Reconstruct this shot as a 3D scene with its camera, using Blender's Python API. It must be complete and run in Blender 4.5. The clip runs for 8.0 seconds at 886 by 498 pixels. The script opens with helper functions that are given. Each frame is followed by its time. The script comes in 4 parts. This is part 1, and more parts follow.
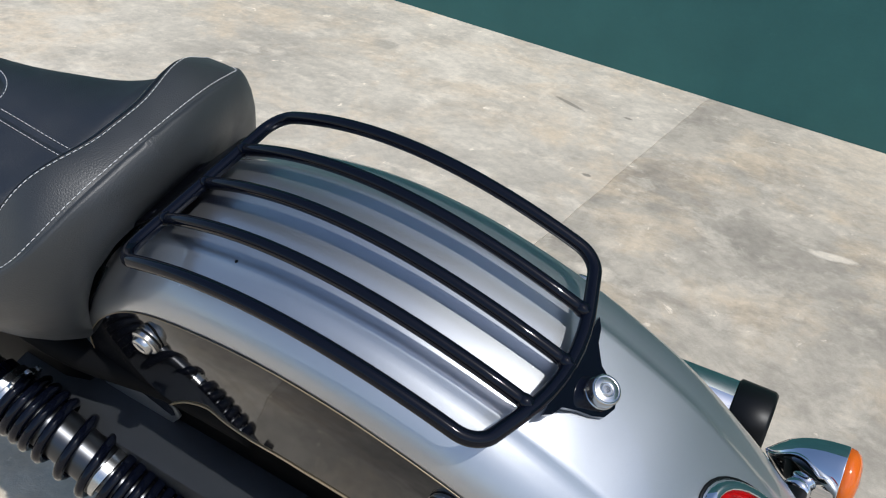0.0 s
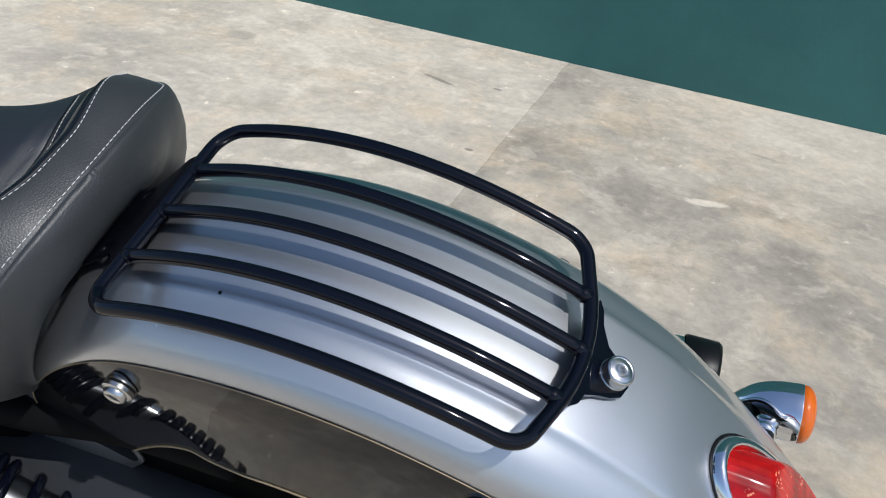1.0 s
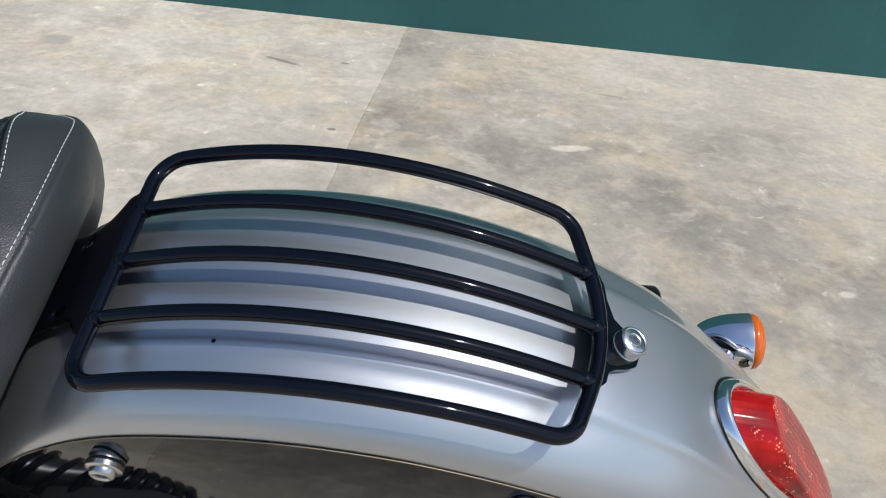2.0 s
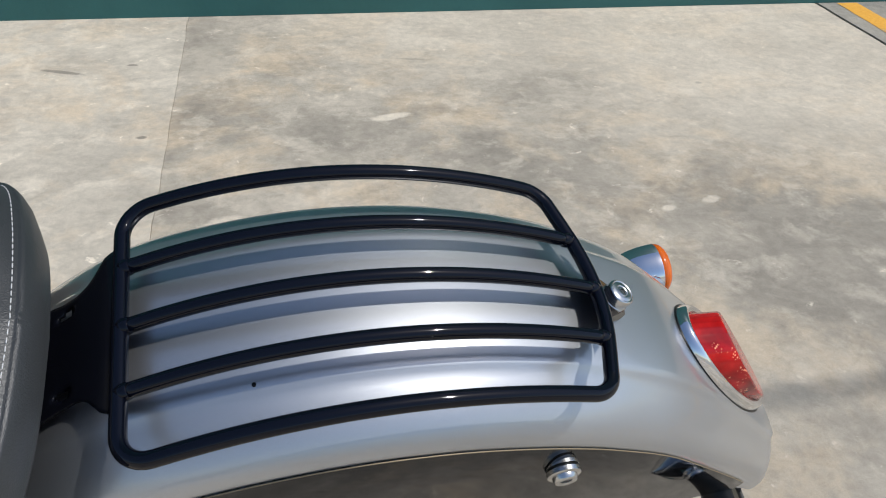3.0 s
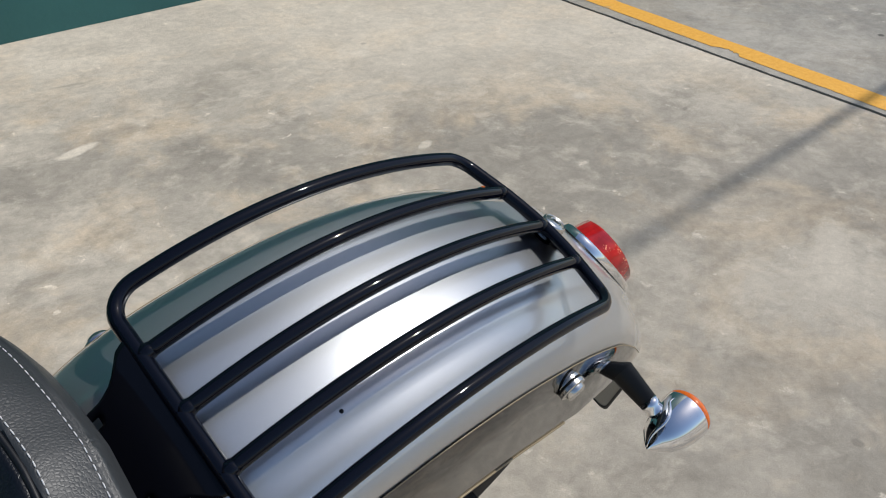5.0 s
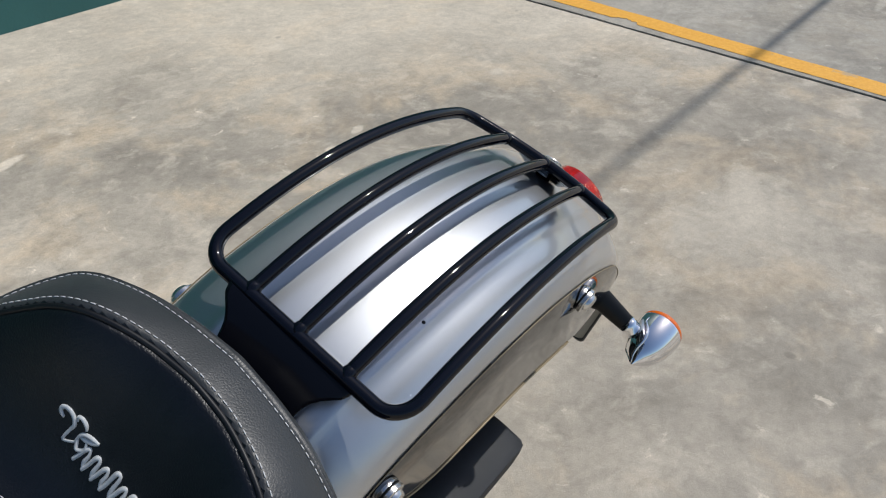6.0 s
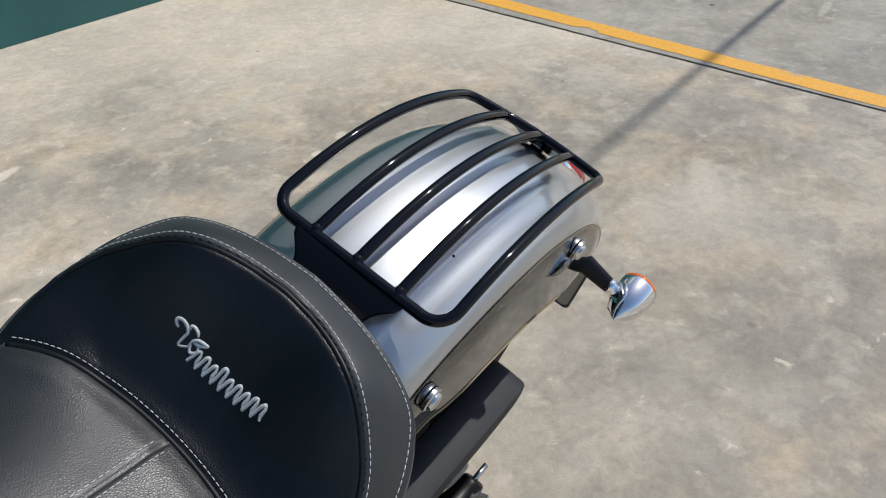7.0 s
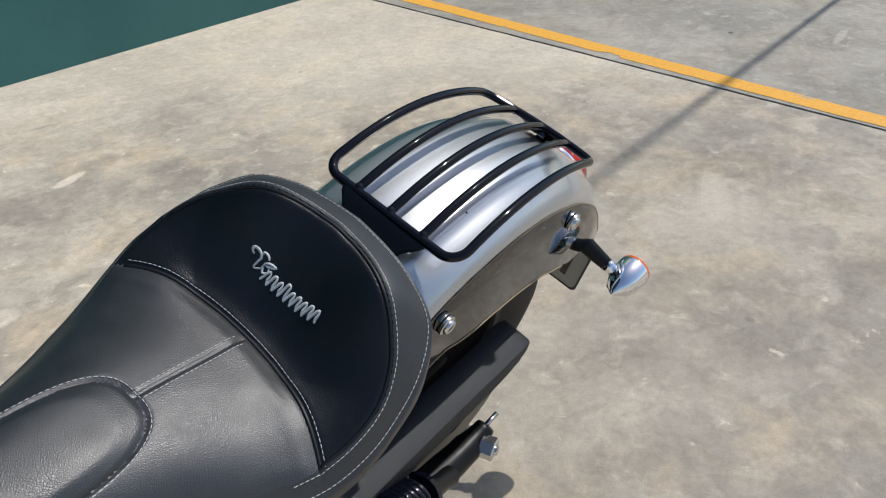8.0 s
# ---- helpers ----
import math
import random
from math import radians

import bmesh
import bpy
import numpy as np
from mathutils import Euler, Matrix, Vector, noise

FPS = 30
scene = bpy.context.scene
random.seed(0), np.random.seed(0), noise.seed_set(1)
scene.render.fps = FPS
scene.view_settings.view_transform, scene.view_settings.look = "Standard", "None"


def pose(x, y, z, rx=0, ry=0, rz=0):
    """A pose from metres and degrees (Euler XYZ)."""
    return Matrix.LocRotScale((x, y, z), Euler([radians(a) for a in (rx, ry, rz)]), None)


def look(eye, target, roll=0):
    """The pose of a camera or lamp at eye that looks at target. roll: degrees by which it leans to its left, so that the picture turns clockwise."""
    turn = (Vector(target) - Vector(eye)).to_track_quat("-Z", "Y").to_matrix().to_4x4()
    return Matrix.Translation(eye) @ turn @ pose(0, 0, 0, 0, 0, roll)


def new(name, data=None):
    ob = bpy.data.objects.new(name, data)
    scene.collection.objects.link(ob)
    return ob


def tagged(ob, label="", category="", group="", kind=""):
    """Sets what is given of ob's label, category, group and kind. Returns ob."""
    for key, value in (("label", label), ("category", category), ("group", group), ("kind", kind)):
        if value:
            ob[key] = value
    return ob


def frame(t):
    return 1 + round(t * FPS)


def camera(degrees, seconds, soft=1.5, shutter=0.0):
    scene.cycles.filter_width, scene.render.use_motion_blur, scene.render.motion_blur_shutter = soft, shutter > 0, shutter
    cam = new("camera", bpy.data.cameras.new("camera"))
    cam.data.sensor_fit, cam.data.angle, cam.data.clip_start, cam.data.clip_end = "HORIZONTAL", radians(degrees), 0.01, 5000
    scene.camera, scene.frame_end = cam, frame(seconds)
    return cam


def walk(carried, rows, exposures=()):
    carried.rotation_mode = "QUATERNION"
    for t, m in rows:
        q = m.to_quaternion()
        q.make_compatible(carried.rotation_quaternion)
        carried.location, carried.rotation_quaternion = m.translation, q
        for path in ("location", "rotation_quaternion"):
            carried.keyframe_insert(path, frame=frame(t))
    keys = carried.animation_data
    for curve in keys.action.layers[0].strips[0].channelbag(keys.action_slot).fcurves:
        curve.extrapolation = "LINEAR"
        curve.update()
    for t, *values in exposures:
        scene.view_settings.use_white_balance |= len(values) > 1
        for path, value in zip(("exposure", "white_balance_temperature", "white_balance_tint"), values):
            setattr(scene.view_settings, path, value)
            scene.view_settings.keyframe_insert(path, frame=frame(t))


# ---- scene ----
cam = camera(57.8, 8.0, soft=1.1)
PATH = [
    (0, (0.156, 0.207, 1.103), (-0.668, 1.685, 0.037), 8.0),
    (0.5, (0.105, 0.189, 1.102), (-0.567, 1.74, 0.033), 8.0),
    (1, (0.06, 0.181, 1.1), (-0.447, 1.791, 0.027), 7.2),
    (1.5, (0.008, 0.181, 1.098), (-0.334, 1.827, 0.014), 5.7),
    (2, (-0.05, 0.187, 1.099), (-0.179, 1.847, -0.009), 4.7),
    (2.2, (-0.072, 0.189, 1.102), (-0.108, 1.844, -0.02), 4.4),
    (3.3, (-0.237, 0.188, 1.12), (0.266, 1.744, -0.031), 2.9),
    (3.5, (-0.26, 0.19, 1.12), (0.321, 1.719, -0.031), 2.9),
    (4, (-0.319, 0.215, 1.124), (0.442, 1.668, -0.021), 2.1),
    (4.5, (-0.368, 0.257, 1.128), (0.575, 1.595, -0.021), 2.0),
    (4.7, (-0.382, 0.264, 1.128), (0.623, 1.548, -0.03), 1.8),
    (5.8, (-0.53, 0.266, 1.14), (0.681, 1.348, -0.027), -0.1),
    (6, (-0.559, 0.27, 1.143), (0.676, 1.314, -0.033), 0.2),
    (6.5, (-0.64, 0.253, 1.154), (0.647, 1.244, -0.014), -0.0),
    (7, (-0.705, 0.219, 1.171), (0.603, 1.211, 0.028), 0.2),
    (7.5, (-0.774, 0.163, 1.189), (0.531, 1.194, 0.078), 0.4),
    (8, (-0.853, 0.082, 1.212), (0.437, 1.159, 0.129), -0.3),
]
LIGHT = [(0.0, -0.155, 6140, 10), (1.5, -0.135, 6150, 10), (2.2, -0.175, 6210, 10), (3.5, -0.255, 6340, 10), (4.5, -0.325, 6390, 10), (6.0, -0.315, 6390, 10), (7.0, -0.245, 6400, 10), (8.0, -0.185, 6400, 10)]
walk(cam, [(t, look(eye, target, roll)) for t, eye, target, roll in PATH], LIGHT)

# ---- light ----
SUN_AZ, SUN_EL = -24.5, 58.0        # degrees: the sun stands over +x
world = bpy.data.worlds.new("sky")
scene.world = world
world.use_nodes = True
wn = world.node_tree.nodes
sky = wn.new("ShaderNodeTexSky")
sky.sky_type, sky.sun_disc = "NISHITA", False
sky.air_density, sky.dust_density, sky.ozone_density = 1.0, 1.2, 1.5
sky.sun_elevation, sky.sun_rotation = radians(SUN_EL), radians(90 - SUN_AZ)
wn["Background"].inputs["Strength"].default_value = 0.15
world.node_tree.links.new(sky.outputs[0], wn["Background"].inputs["Color"])
sun = new("sun", bpy.data.lights.new("sun", "SUN"))
sun.data.energy, sun.data.angle, sun.data.color = 3.5, radians(0.55), (1.0, 0.965, 0.905)
sun_way = Vector((math.cos(radians(SUN_EL)) * math.cos(radians(SUN_AZ)), math.cos(radians(SUN_EL)) * math.sin(radians(SUN_AZ)), math.sin(radians(SUN_EL))))
sun.matrix_world = look(sun_way * 20, (0, 0, 0))


# ---- materials ----
def material(name, colour, rough, metal=0.0, coat=0.0, **more):
    m = bpy.data.materials.new(name)
    m.use_nodes = True
    b = m.node_tree.nodes["Principled BSDF"]
    b.inputs["Base Color"].default_value = (*colour, 1)
    b.inputs["Roughness"].default_value = rough
    b.inputs["Metallic"].default_value = metal
    b.inputs["Coat Weight"].default_value = coat
    b.inputs["Coat Roughness"].default_value = 0.03
    for key, value in more.items():
        b.inputs[key.replace("_", " ")].default_value = value
    return m


class Graph:
    """Small helper to lay nodes in a material."""

    def __init__(self, m):
        self.t = m.node_tree
        self.bsdf = self.t.nodes["Principled BSDF"]

    def node(self, kind, **sets):
        n = self.t.nodes.new(kind)
        for key, value in sets.items():
            n.inputs[key.replace("_", " ")].default_value = value
        return n

    def link(self, a, b):
        self.t.links.new(a, b)

    def coords(self):
        return self.t.nodes.new("ShaderNodeTexCoord").outputs["Object"]

    def noise(self, vec, scale, detail=5, rough=0.55, swirl=0.0):
        n = self.node("ShaderNodeTexNoise", Scale=scale, Detail=detail, Roughness=rough, Distortion=swirl)
        self.link(vec, n.inputs["Vector"])
        return n.outputs["Fac"]

    def remap(self, fac, lo, hi, to_lo=0.0, to_hi=1.0):
        n = self.node("ShaderNodeMapRange", From_Min=lo, From_Max=hi, To_Min=to_lo, To_Max=to_hi)
        self.link(fac, n.inputs["Value"])
        return n.outputs[0]

    def mix(self, fac, a, b):
        n = self.t.nodes.new("ShaderNodeMix")
        n.data_type = "RGBA"
        for socket, value in ((n.inputs[0], fac), (n.inputs[6], a), (n.inputs[7], b)):
            if isinstance(value, tuple):
                socket.default_value = (*value, 1)
            elif isinstance(value, float):
                socket.default_value = value
            else:
                self.link(value, socket)
        return n.outputs[2]

    def math(self, kind, a, b=0.0):
        n = self.t.nodes.new("ShaderNodeMath")
        n.operation = kind
        for socket, value in zip(n.inputs, (a, b)):
            if isinstance(value, (int, float)):
                socket.default_value = value
            else:
                self.link(value, socket)
        return n.outputs[0]

    def bump(self, height, strength, distance, to="Normal"):
        n = self.node("ShaderNodeBump", Strength=strength, Distance=distance)
        self.link(height, n.inputs["Height"])
        self.link(n.outputs[0], self.bsdf.inputs[to])


def concrete(name, light, dark, warm, marks=(), dark_zone=None):
    """Trowelled concrete: blotches, swirling trowel marks, warm stains, pale scuffs, pits; marks: (x, y, half-width, half-height, turn, tone)."""
    m = material(name, light, 0.85)
    g = Graph(m)
    p = g.coords()
    stretch = g.t.nodes.new("ShaderNodeMapping")
    stretch.inputs["Scale"].default_value = (0.80, 1.0, 1.0)
    stretch.inputs["Rotation"].default_value = (0, 0, 0.35)
    g.link(p, stretch.inputs["Vector"])
    q = stretch.outputs[0]
    big = g.remap(g.noise(p, 0.9, 6, 0.60), 0.40, 0.62)
    mid = g.remap(g.noise(q, 3.6, 9, 0.68, 0.45), 0.46, 0.66)
    stain = g.remap(g.noise(p, 2.3, 8, 0.70, 0.4), 0.48, 0.61)
    wisps = g.remap(g.noise(q, 8.5, 9, 0.70, 1.0), 0.44, 0.66)
    blot = g.remap(g.noise(p, 6.4, 10, 0.66, 0.3), 0.53, 0.62)
    scab = g.remap(g.noise(p, 8.0, 10, 0.64, 0.3), 0.53, 0.64)
    fine = g.noise(p, 30, 9, 0.72, 0.4)
    grit = g.noise(p, 420, 3, 0.6)
    pits = g.remap(g.noise(p, 75, 4, 0.65), 0.70, 0.76)
    c = g.mix(big, dark, light)
    c = g.mix(g.math("MULTIPLY", stain, 0.66), c, warm)
    c = g.mix(g.math("MULTIPLY", mid, 0.60), c, tuple(v * 0.74 for v in dark))
    c = g.mix(g.math("MULTIPLY", wisps, 0.18), c, tuple(min(1, v * 1.15) for v in light))
    c = g.mix(g.math("MULTIPLY", blot, 0.34), c, tuple(v * 0.80 for v in dark))
    c = g.mix(g.math("MULTIPLY", scab, 0.42), c, tuple(min(1, v * 1.18) for v in light))
    pale = g.remap(g.noise(p, 16.0, 7, 0.66, 0.4), 0.635, 0.70)
    c = g.mix(g.math("MULTIPLY", pale, 0.75), c, tuple(min(1, v * 1.38) for v in light))
    c = g.mix(g.math("MULTIPLY", pits, 0.30), c, tuple(v * 0.45 for v in dark))
    xyz = g.t.nodes.new("ShaderNodeSeparateXYZ")
    g.link(p, xyz.inputs[0])
    wobble = g.math("MULTIPLY", g.math("SUBTRACT", g.noise(p, 45, 5, 0.7), 0.5), 1.9)
    for x, y, half_x, half_y, turn, tone in marks:
        dx, dy = g.math("SUBTRACT", xyz.outputs[0], x), g.math("SUBTRACT", xyz.outputs[1], y)
        ca, sa = math.cos(turn), math.sin(turn)
        along = g.math("DIVIDE", g.math("ADD", g.math("MULTIPLY", dx, ca), g.math("MULTIPLY", dy, sa)), half_x)
        across = g.math("DIVIDE", g.math("SUBTRACT", g.math("MULTIPLY", dy, ca), g.math("MULTIPLY", dx, sa)), half_y)
        far = g.math("ADD", g.math("ADD", g.math("MULTIPLY", along, along), g.math("MULTIPLY", across, across)), wobble)
        hit = g.remap(far, 0.45, 1.35, 0.85, 0.0)
        c = g.mix(hit, c, tuple(min(1.0, v * tone) for v in light))
    # a wide zone round a point, darker towards its middle, with a noisy edge
    if dark_zone:
        tx, ty, reach = dark_zone
        dx, dy = g.math("SUBTRACT", xyz.outputs[0], tx), g.math("SUBTRACT", xyz.outputs[1], ty)
        away = g.math("POWER", g.math("ADD", g.math("MULTIPLY", dx, dx), g.math("MULTIPLY", dy, dy)), 0.5)
        away = g.math("ADD", away, g.math("MULTIPLY", g.math("SUBTRACT", g.noise(p, 1.6, 7, 0.65, 0.5), 0.5), 1.6))
        c = g.mix(g.remap(away, reach * 0.35, reach * 1.25, 0.32, 0.0), c, tuple(v * 0.78 for v in dark))
        # tone turns paler towards +y and +x
        pale_side = g.math("ADD", g.math("ADD", xyz.outputs[1], g.math("MULTIPLY", g.math("SUBTRACT", xyz.outputs[0], 0.55), 0.75)), g.math("MULTIPLY", g.math("SUBTRACT", g.noise(p, 2.2, 7, 0.65, 0.4), 0.5), 1.1))
        c = g.mix(g.remap(pale_side, 2.35, 3.25, 0.0, 0.55), c, tuple(v * 1.08 for v in light))
    tone = g.remap(g.math("ADD", fine, g.math("MULTIPLY", grit, 0.35)), 0.45, 0.95, 0.80, 1.15)
    scaled = g.t.nodes.new("ShaderNodeVectorMath")
    scaled.operation = "SCALE"
    g.link(c, scaled.inputs[0])
    g.link(tone, scaled.inputs["Scale"])
    g.link(scaled.outputs[0], g.bsdf.inputs["Base Color"])
    g.link(g.remap(mid, 0, 1, 0.72, 0.95), g.bsdf.inputs["Roughness"])
    g.bump(g.math("ADD", fine, g.math("MULTIPLY", grit, 0.3)), 0.40, 0.006)
    return m


CREAM = concrete("concrete_cream", (0.72, 0.640, 0.518), (0.50, 0.446, 0.364), (0.70, 0.555, 0.385), [(-0.91, 2.937, 0.075, 0.012, -0.35, 0.35), (-0.602, 2.422, 0.016, 0.010, 0, 0.3), (-0.686, 2.979, 0.018, 0.010, 0, 0.35), (-1.75, 2.9, 0.06, 0.05, 0, 0.6)])
GREY = concrete("concrete_grey", (0.635, 0.560, 0.450), (0.322, 0.287, 0.233), (0.69, 0.54, 0.365), [(0.142, 2.485, 0.066, 0.022, 0.25, 1.22), (1.278, 2.646, 0.012, 0.010, 0, 0.25), (0.30, 2.95, 0.05, 0.010, -0.2, 0.42), (0.823, 0.504, 0.010, 0.012, 0, 0.35), (-0.35, 1.927, 0.052, 0.036, 0.2, 1.08), (-0.345, 1.924, 0.018, 0.011, 0.2, 0.86), (1.567, 1.825, 0.032, 0.022, 0.3, 1.04), (0.945, 1.885, 0.030, 0.016, 0.4, 1.06), (0.807, 1.857, 0.020, 0.014, 0.2, 1.16), (2.106, 2.132, 0.013, 0.008, 0.4, 0.35), (1.755, 1.540, 0.014, 0.008, 0.3, 0.40), (1.36, 0.83, 0.16, 0.05, 0.5, 1.08)], (1.15, 0.55, 1.5))
ROAD = concrete("concrete_road", (0.43, 0.392, 0.330), (0.295, 0.274, 0.235), (0.385, 0.335, 0.262), [(2.929, 1.444, 0.016, 0.012, 0.4, 0.15), (3.2, 1.02, 0.14, 0.02, 0.1, 1.08)])
JOINT = material("joint_dirt", (0.05, 0.045, 0.04), 0.95)

YELLOW = material("yellow_paint", (0.70, 0.33, 0.035), 0.7)
g = Graph(YELLOW)
p = g.coords()
worn = g.remap(g.noise(p, 7, 9, 0.72), 0.575, 0.66)
tint = g.mix(g.remap(g.noise(p, 60, 6, 0.7), 0.35, 0.7), (0.74, 0.345, 0.035), (0.86, 0.46, 0.07))
g.link(g.mix(g.math("MULTIPLY", worn, 0.75), tint, (0.40, 0.34, 0.25)), g.bsdf.inputs["Base Color"])
g.bump(g.noise(p, 240, 4), 0.3, 0.003)

GREEN = material("green_wall_paint", (0.022, 0.085, 0.078), 0.55)
g = Graph(GREEN)
p = g.coords()
c = g.mix(g.remap(g.noise(p, 1.6, 7, 0.65), 0.35, 0.68), (0.0185, 0.098, 0.094), (0.027, 0.126, 0.119))
c = g.mix(g.math("MULTIPLY", g.remap(g.noise(p, 14, 8, 0.72), 0.63, 0.75), 0.35), c, (0.055, 0.165, 0.145))
g.link(c, g.bsdf.inputs["Base Color"])
g.bump(g.noise(p, 55, 5), 0.2, 0.004)

SILVER = material("silver_metallic_paint", (0.60, 0.615, 0.64), 0.34, 1.0, 1.0)
g = Graph(SILVER)
p = g.coords()
flake = g.noise(p, 2600, 2, 0.5)
tone = g.mix(g.remap(flake, 0.3, 0.7), (0.452, 0.466, 0.484), (0.545, 0.562, 0.582))
chips = g.t.nodes.new("ShaderNodeTexVoronoi")
chips.inputs["Scale"].default_value = 55
g.link(p, chips.inputs["Vector"])
rare = g.t.nodes.new("ShaderNodeSeparateColor")
g.link(chips.outputs["Color"], rare.inputs[0])
chip = g.math("MULTIPLY", g.remap(chips.outputs["Distance"], 0.075, 0.045), g.math("GREATER_THAN", rare.outputs[0], 0.955))
tone = g.mix(chip, tone, (0.9, 0.9, 0.9))
g.link(tone, g.bsdf.inputs["Base Color"])
g.bump(flake, 0.08, 0.0004)
# a second, broader lobe for the metal flakes under the clear coat
broad = g.t.nodes.new("ShaderNodeBsdfPrincipled")
g.link(tone, broad.inputs["Base Color"])
broad.inputs["Metallic"].default_value, broad.inputs["Roughness"].default_value = 0.95, 0.58
broad.inputs["Coat Weight"].default_value, broad.inputs["Coat Roughness"].default_value = 1.0, 0.03
both = g.t.nodes.new("ShaderNodeMixShader")
both.inputs[0].default_value = 0.42
g.link(g.bsdf.outputs[0], both.inputs[1])
g.link(broad.outputs[0], both.inputs[2])
g.link(both.outputs[0], g.t.nodes["Material Output"].inputs["Surface"])

GLOSS_BLACK = material("gloss_black_paint", (0.006, 0.006, 0.007), 0.045, 0.0, 0.0, IOR=1.5)
RACK_BLACK = material("gloss_black_powder_coat", (0.0022, 0.0030, 0.007), 0.055, 0.0, 0.0, Specular_IOR_Level=0.28)
SATIN_BLACK = material("satin_black_metal", (0.005, 0.0055, 0.006), 0.38, 0.0, Specular_IOR_Level=0.22)
MATT_BLACK = material("matt_black_chassis_paint", (0.0035, 0.0036, 0.004), 0.7, 0.0, Specular_IOR_Level=0.08)
PLASTIC = material("black_textured_plastic", (0.046, 0.050, 0.057), 0.55, 0.0, Specular_IOR_Level=0.6)
g = Graph(PLASTIC)
g.bump(g.noise(g.coords(), 1500, 4, 0.7), 0.35, 0.0008)
RUBBER = material("tyre_rubber", (0.009, 0.009, 0.0095), 0.75)
g = Graph(RUBBER)
g.bump(g.noise(g.coords(), 700, 4), 0.25, 0.001)
CHROME = material("chrome", (0.80, 0.81, 0.83), 0.045, 1.0)
DARK_STEEL = material("dark_anodised_steel", (0.085, 0.088, 0.094), 0.34, 1.0)
PLATE_BLACK = material("navy_black_steel", (0.003, 0.0035, 0.006), 0.12, 0.0, Specular_IOR_Level=0.2)
STEEL = material("brushed_steel", (0.58, 0.58, 0.57), 0.25, 1.0)
GOLD = material("gold_pinstripe", (0.30, 0.235, 0.14), 0.4, 0.2)
AMBER = material("amber_lens", (0.80, 0.15, 0.005), 0.10, 0.0, 0.4, Transmission_Weight=0.2)
RED = material("red_lens", (0.50, 0.004, 0.004), 0.14, 0.0, 0.0, Specular_IOR_Level=0.4)
g = Graph(RED)
p = g.coords()
xyz = g.t.nodes.new("ShaderNodeSeparateXYZ")
g.link(p, xyz.inputs[0])
ribs = g.math("SINE", g.math("MULTIPLY", xyz.outputs[1], 900.0))
bands = g.math("SINE", g.math("MULTIPLY", g.math("ADD", xyz.outputs[2], g.math("MULTIPLY", xyz.outputs[0], 0.5)), 230.0))
c = g.mix(g.remap(g.noise(p, 34, 3, 0.5), 0.36, 0.64), (0.24, 0.001, 0.002), (0.52, 0.005, 0.005))
c = g.mix(g.remap(ribs, 0.2, 1.0, 0.0, 0.28), c, (0.22, 0.001, 0.002))
c = g.mix(g.remap(bands, 0.80, 0.98, 0.0, 0.45), c, (0.20, 0.001, 0.001))
# glitter of the lens facets, painted as bright orange dots
cells = g.t.nodes.new("ShaderNodeTexVoronoi")
cells.inputs["Scale"].default_value = 330
g.link(p, cells.inputs["Vector"])
painted_glint = g.math("MULTIPLY", g.remap(cells.outputs["Distance"], 0.42, 0.18), g.remap(g.noise(p, 58, 2, 0.5), 0.575, 0.63))
c = g.mix(painted_glint, c, (1.0, 0.36, 0.20))
g.link(c, g.bsdf.inputs["Base Color"])
g.bump(g.math("ADD", ribs, g.math("MULTIPLY", bands, 0.6)), 0.12, 0.0006)
THREAD = material("white_thread", (0.56, 0.555, 0.54), 0.7)
SILVER_THREAD = material("silver_grey_thread", (0.50, 0.52, 0.52), 0.45)
PLATE = material("plate_back", (0.42, 0.40, 0.34), 0.5)
DARK_MARK = material("dark_mark", (0.06, 0.06, 0.055), 0.6)


def leather(name, colour, grain, rough, depth, sheen):
    """Pebbled hide: rounded cells parted by fine creases, with slow swells and a few soft wrinkles."""
    m = material(name, colour, rough, Specular_IOR_Level=sheen, Diffuse_Roughness=1.0)
    g = Graph(m)
    p = g.coords()
    warp = g.node("ShaderNodeTexNoise", Scale=grain * 0.45, Detail=3)
    g.link(p, warp.inputs["Vector"])
    add = g.t.nodes.new("ShaderNodeVectorMath")
    add.operation = "MULTIPLY_ADD"
    add.inputs[1].default_value = (0.0011, 0.0011, 0.0011)
    g.link(warp.outputs["Color"], add.inputs[0])
    g.link(p, add.inputs[2])
    v = g.t.nodes.new("ShaderNodeTexVoronoi")
    v.feature = "DISTANCE_TO_EDGE"
    v.inputs["Scale"].default_value = grain
    g.link(add.outputs[0], v.inputs["Vector"])
    cells = g.math("POWER", g.remap(v.outputs["Distance"], 0.0, 0.42), 0.7)
    xyz = g.t.nodes.new("ShaderNodeSeparateXYZ")
    g.link(p, xyz.inputs[0])
    bow = g.math("MULTIPLY", g.math("MULTIPLY", xyz.outputs[1], xyz.outputs[1]), 1.6)
    cells = g.math("MULTIPLY", cells, g.remap(g.math("ADD", xyz.outputs[0], bow), -0.362, -0.358, 1.0, 0.55))
    patchy = g.remap(g.noise(p, 24, 4, 0.6), 0.3, 0.7, 0.65, 1.15)
    swell = g.noise(p, 70, 3, 0.55, 0.8)
    height = g.math("ADD", g.math("MULTIPLY", cells, patchy), g.math("MULTIPLY", swell, 0.5))
    g.bump(height, 0.6, depth)
    dust = g.remap(g.noise(p, 30, 6, 0.6), 0.35, 0.75, -0.05, 0.07)
    g.link(g.math("ADD", dust, rough), g.bsdf.inputs["Roughness"])
    return m


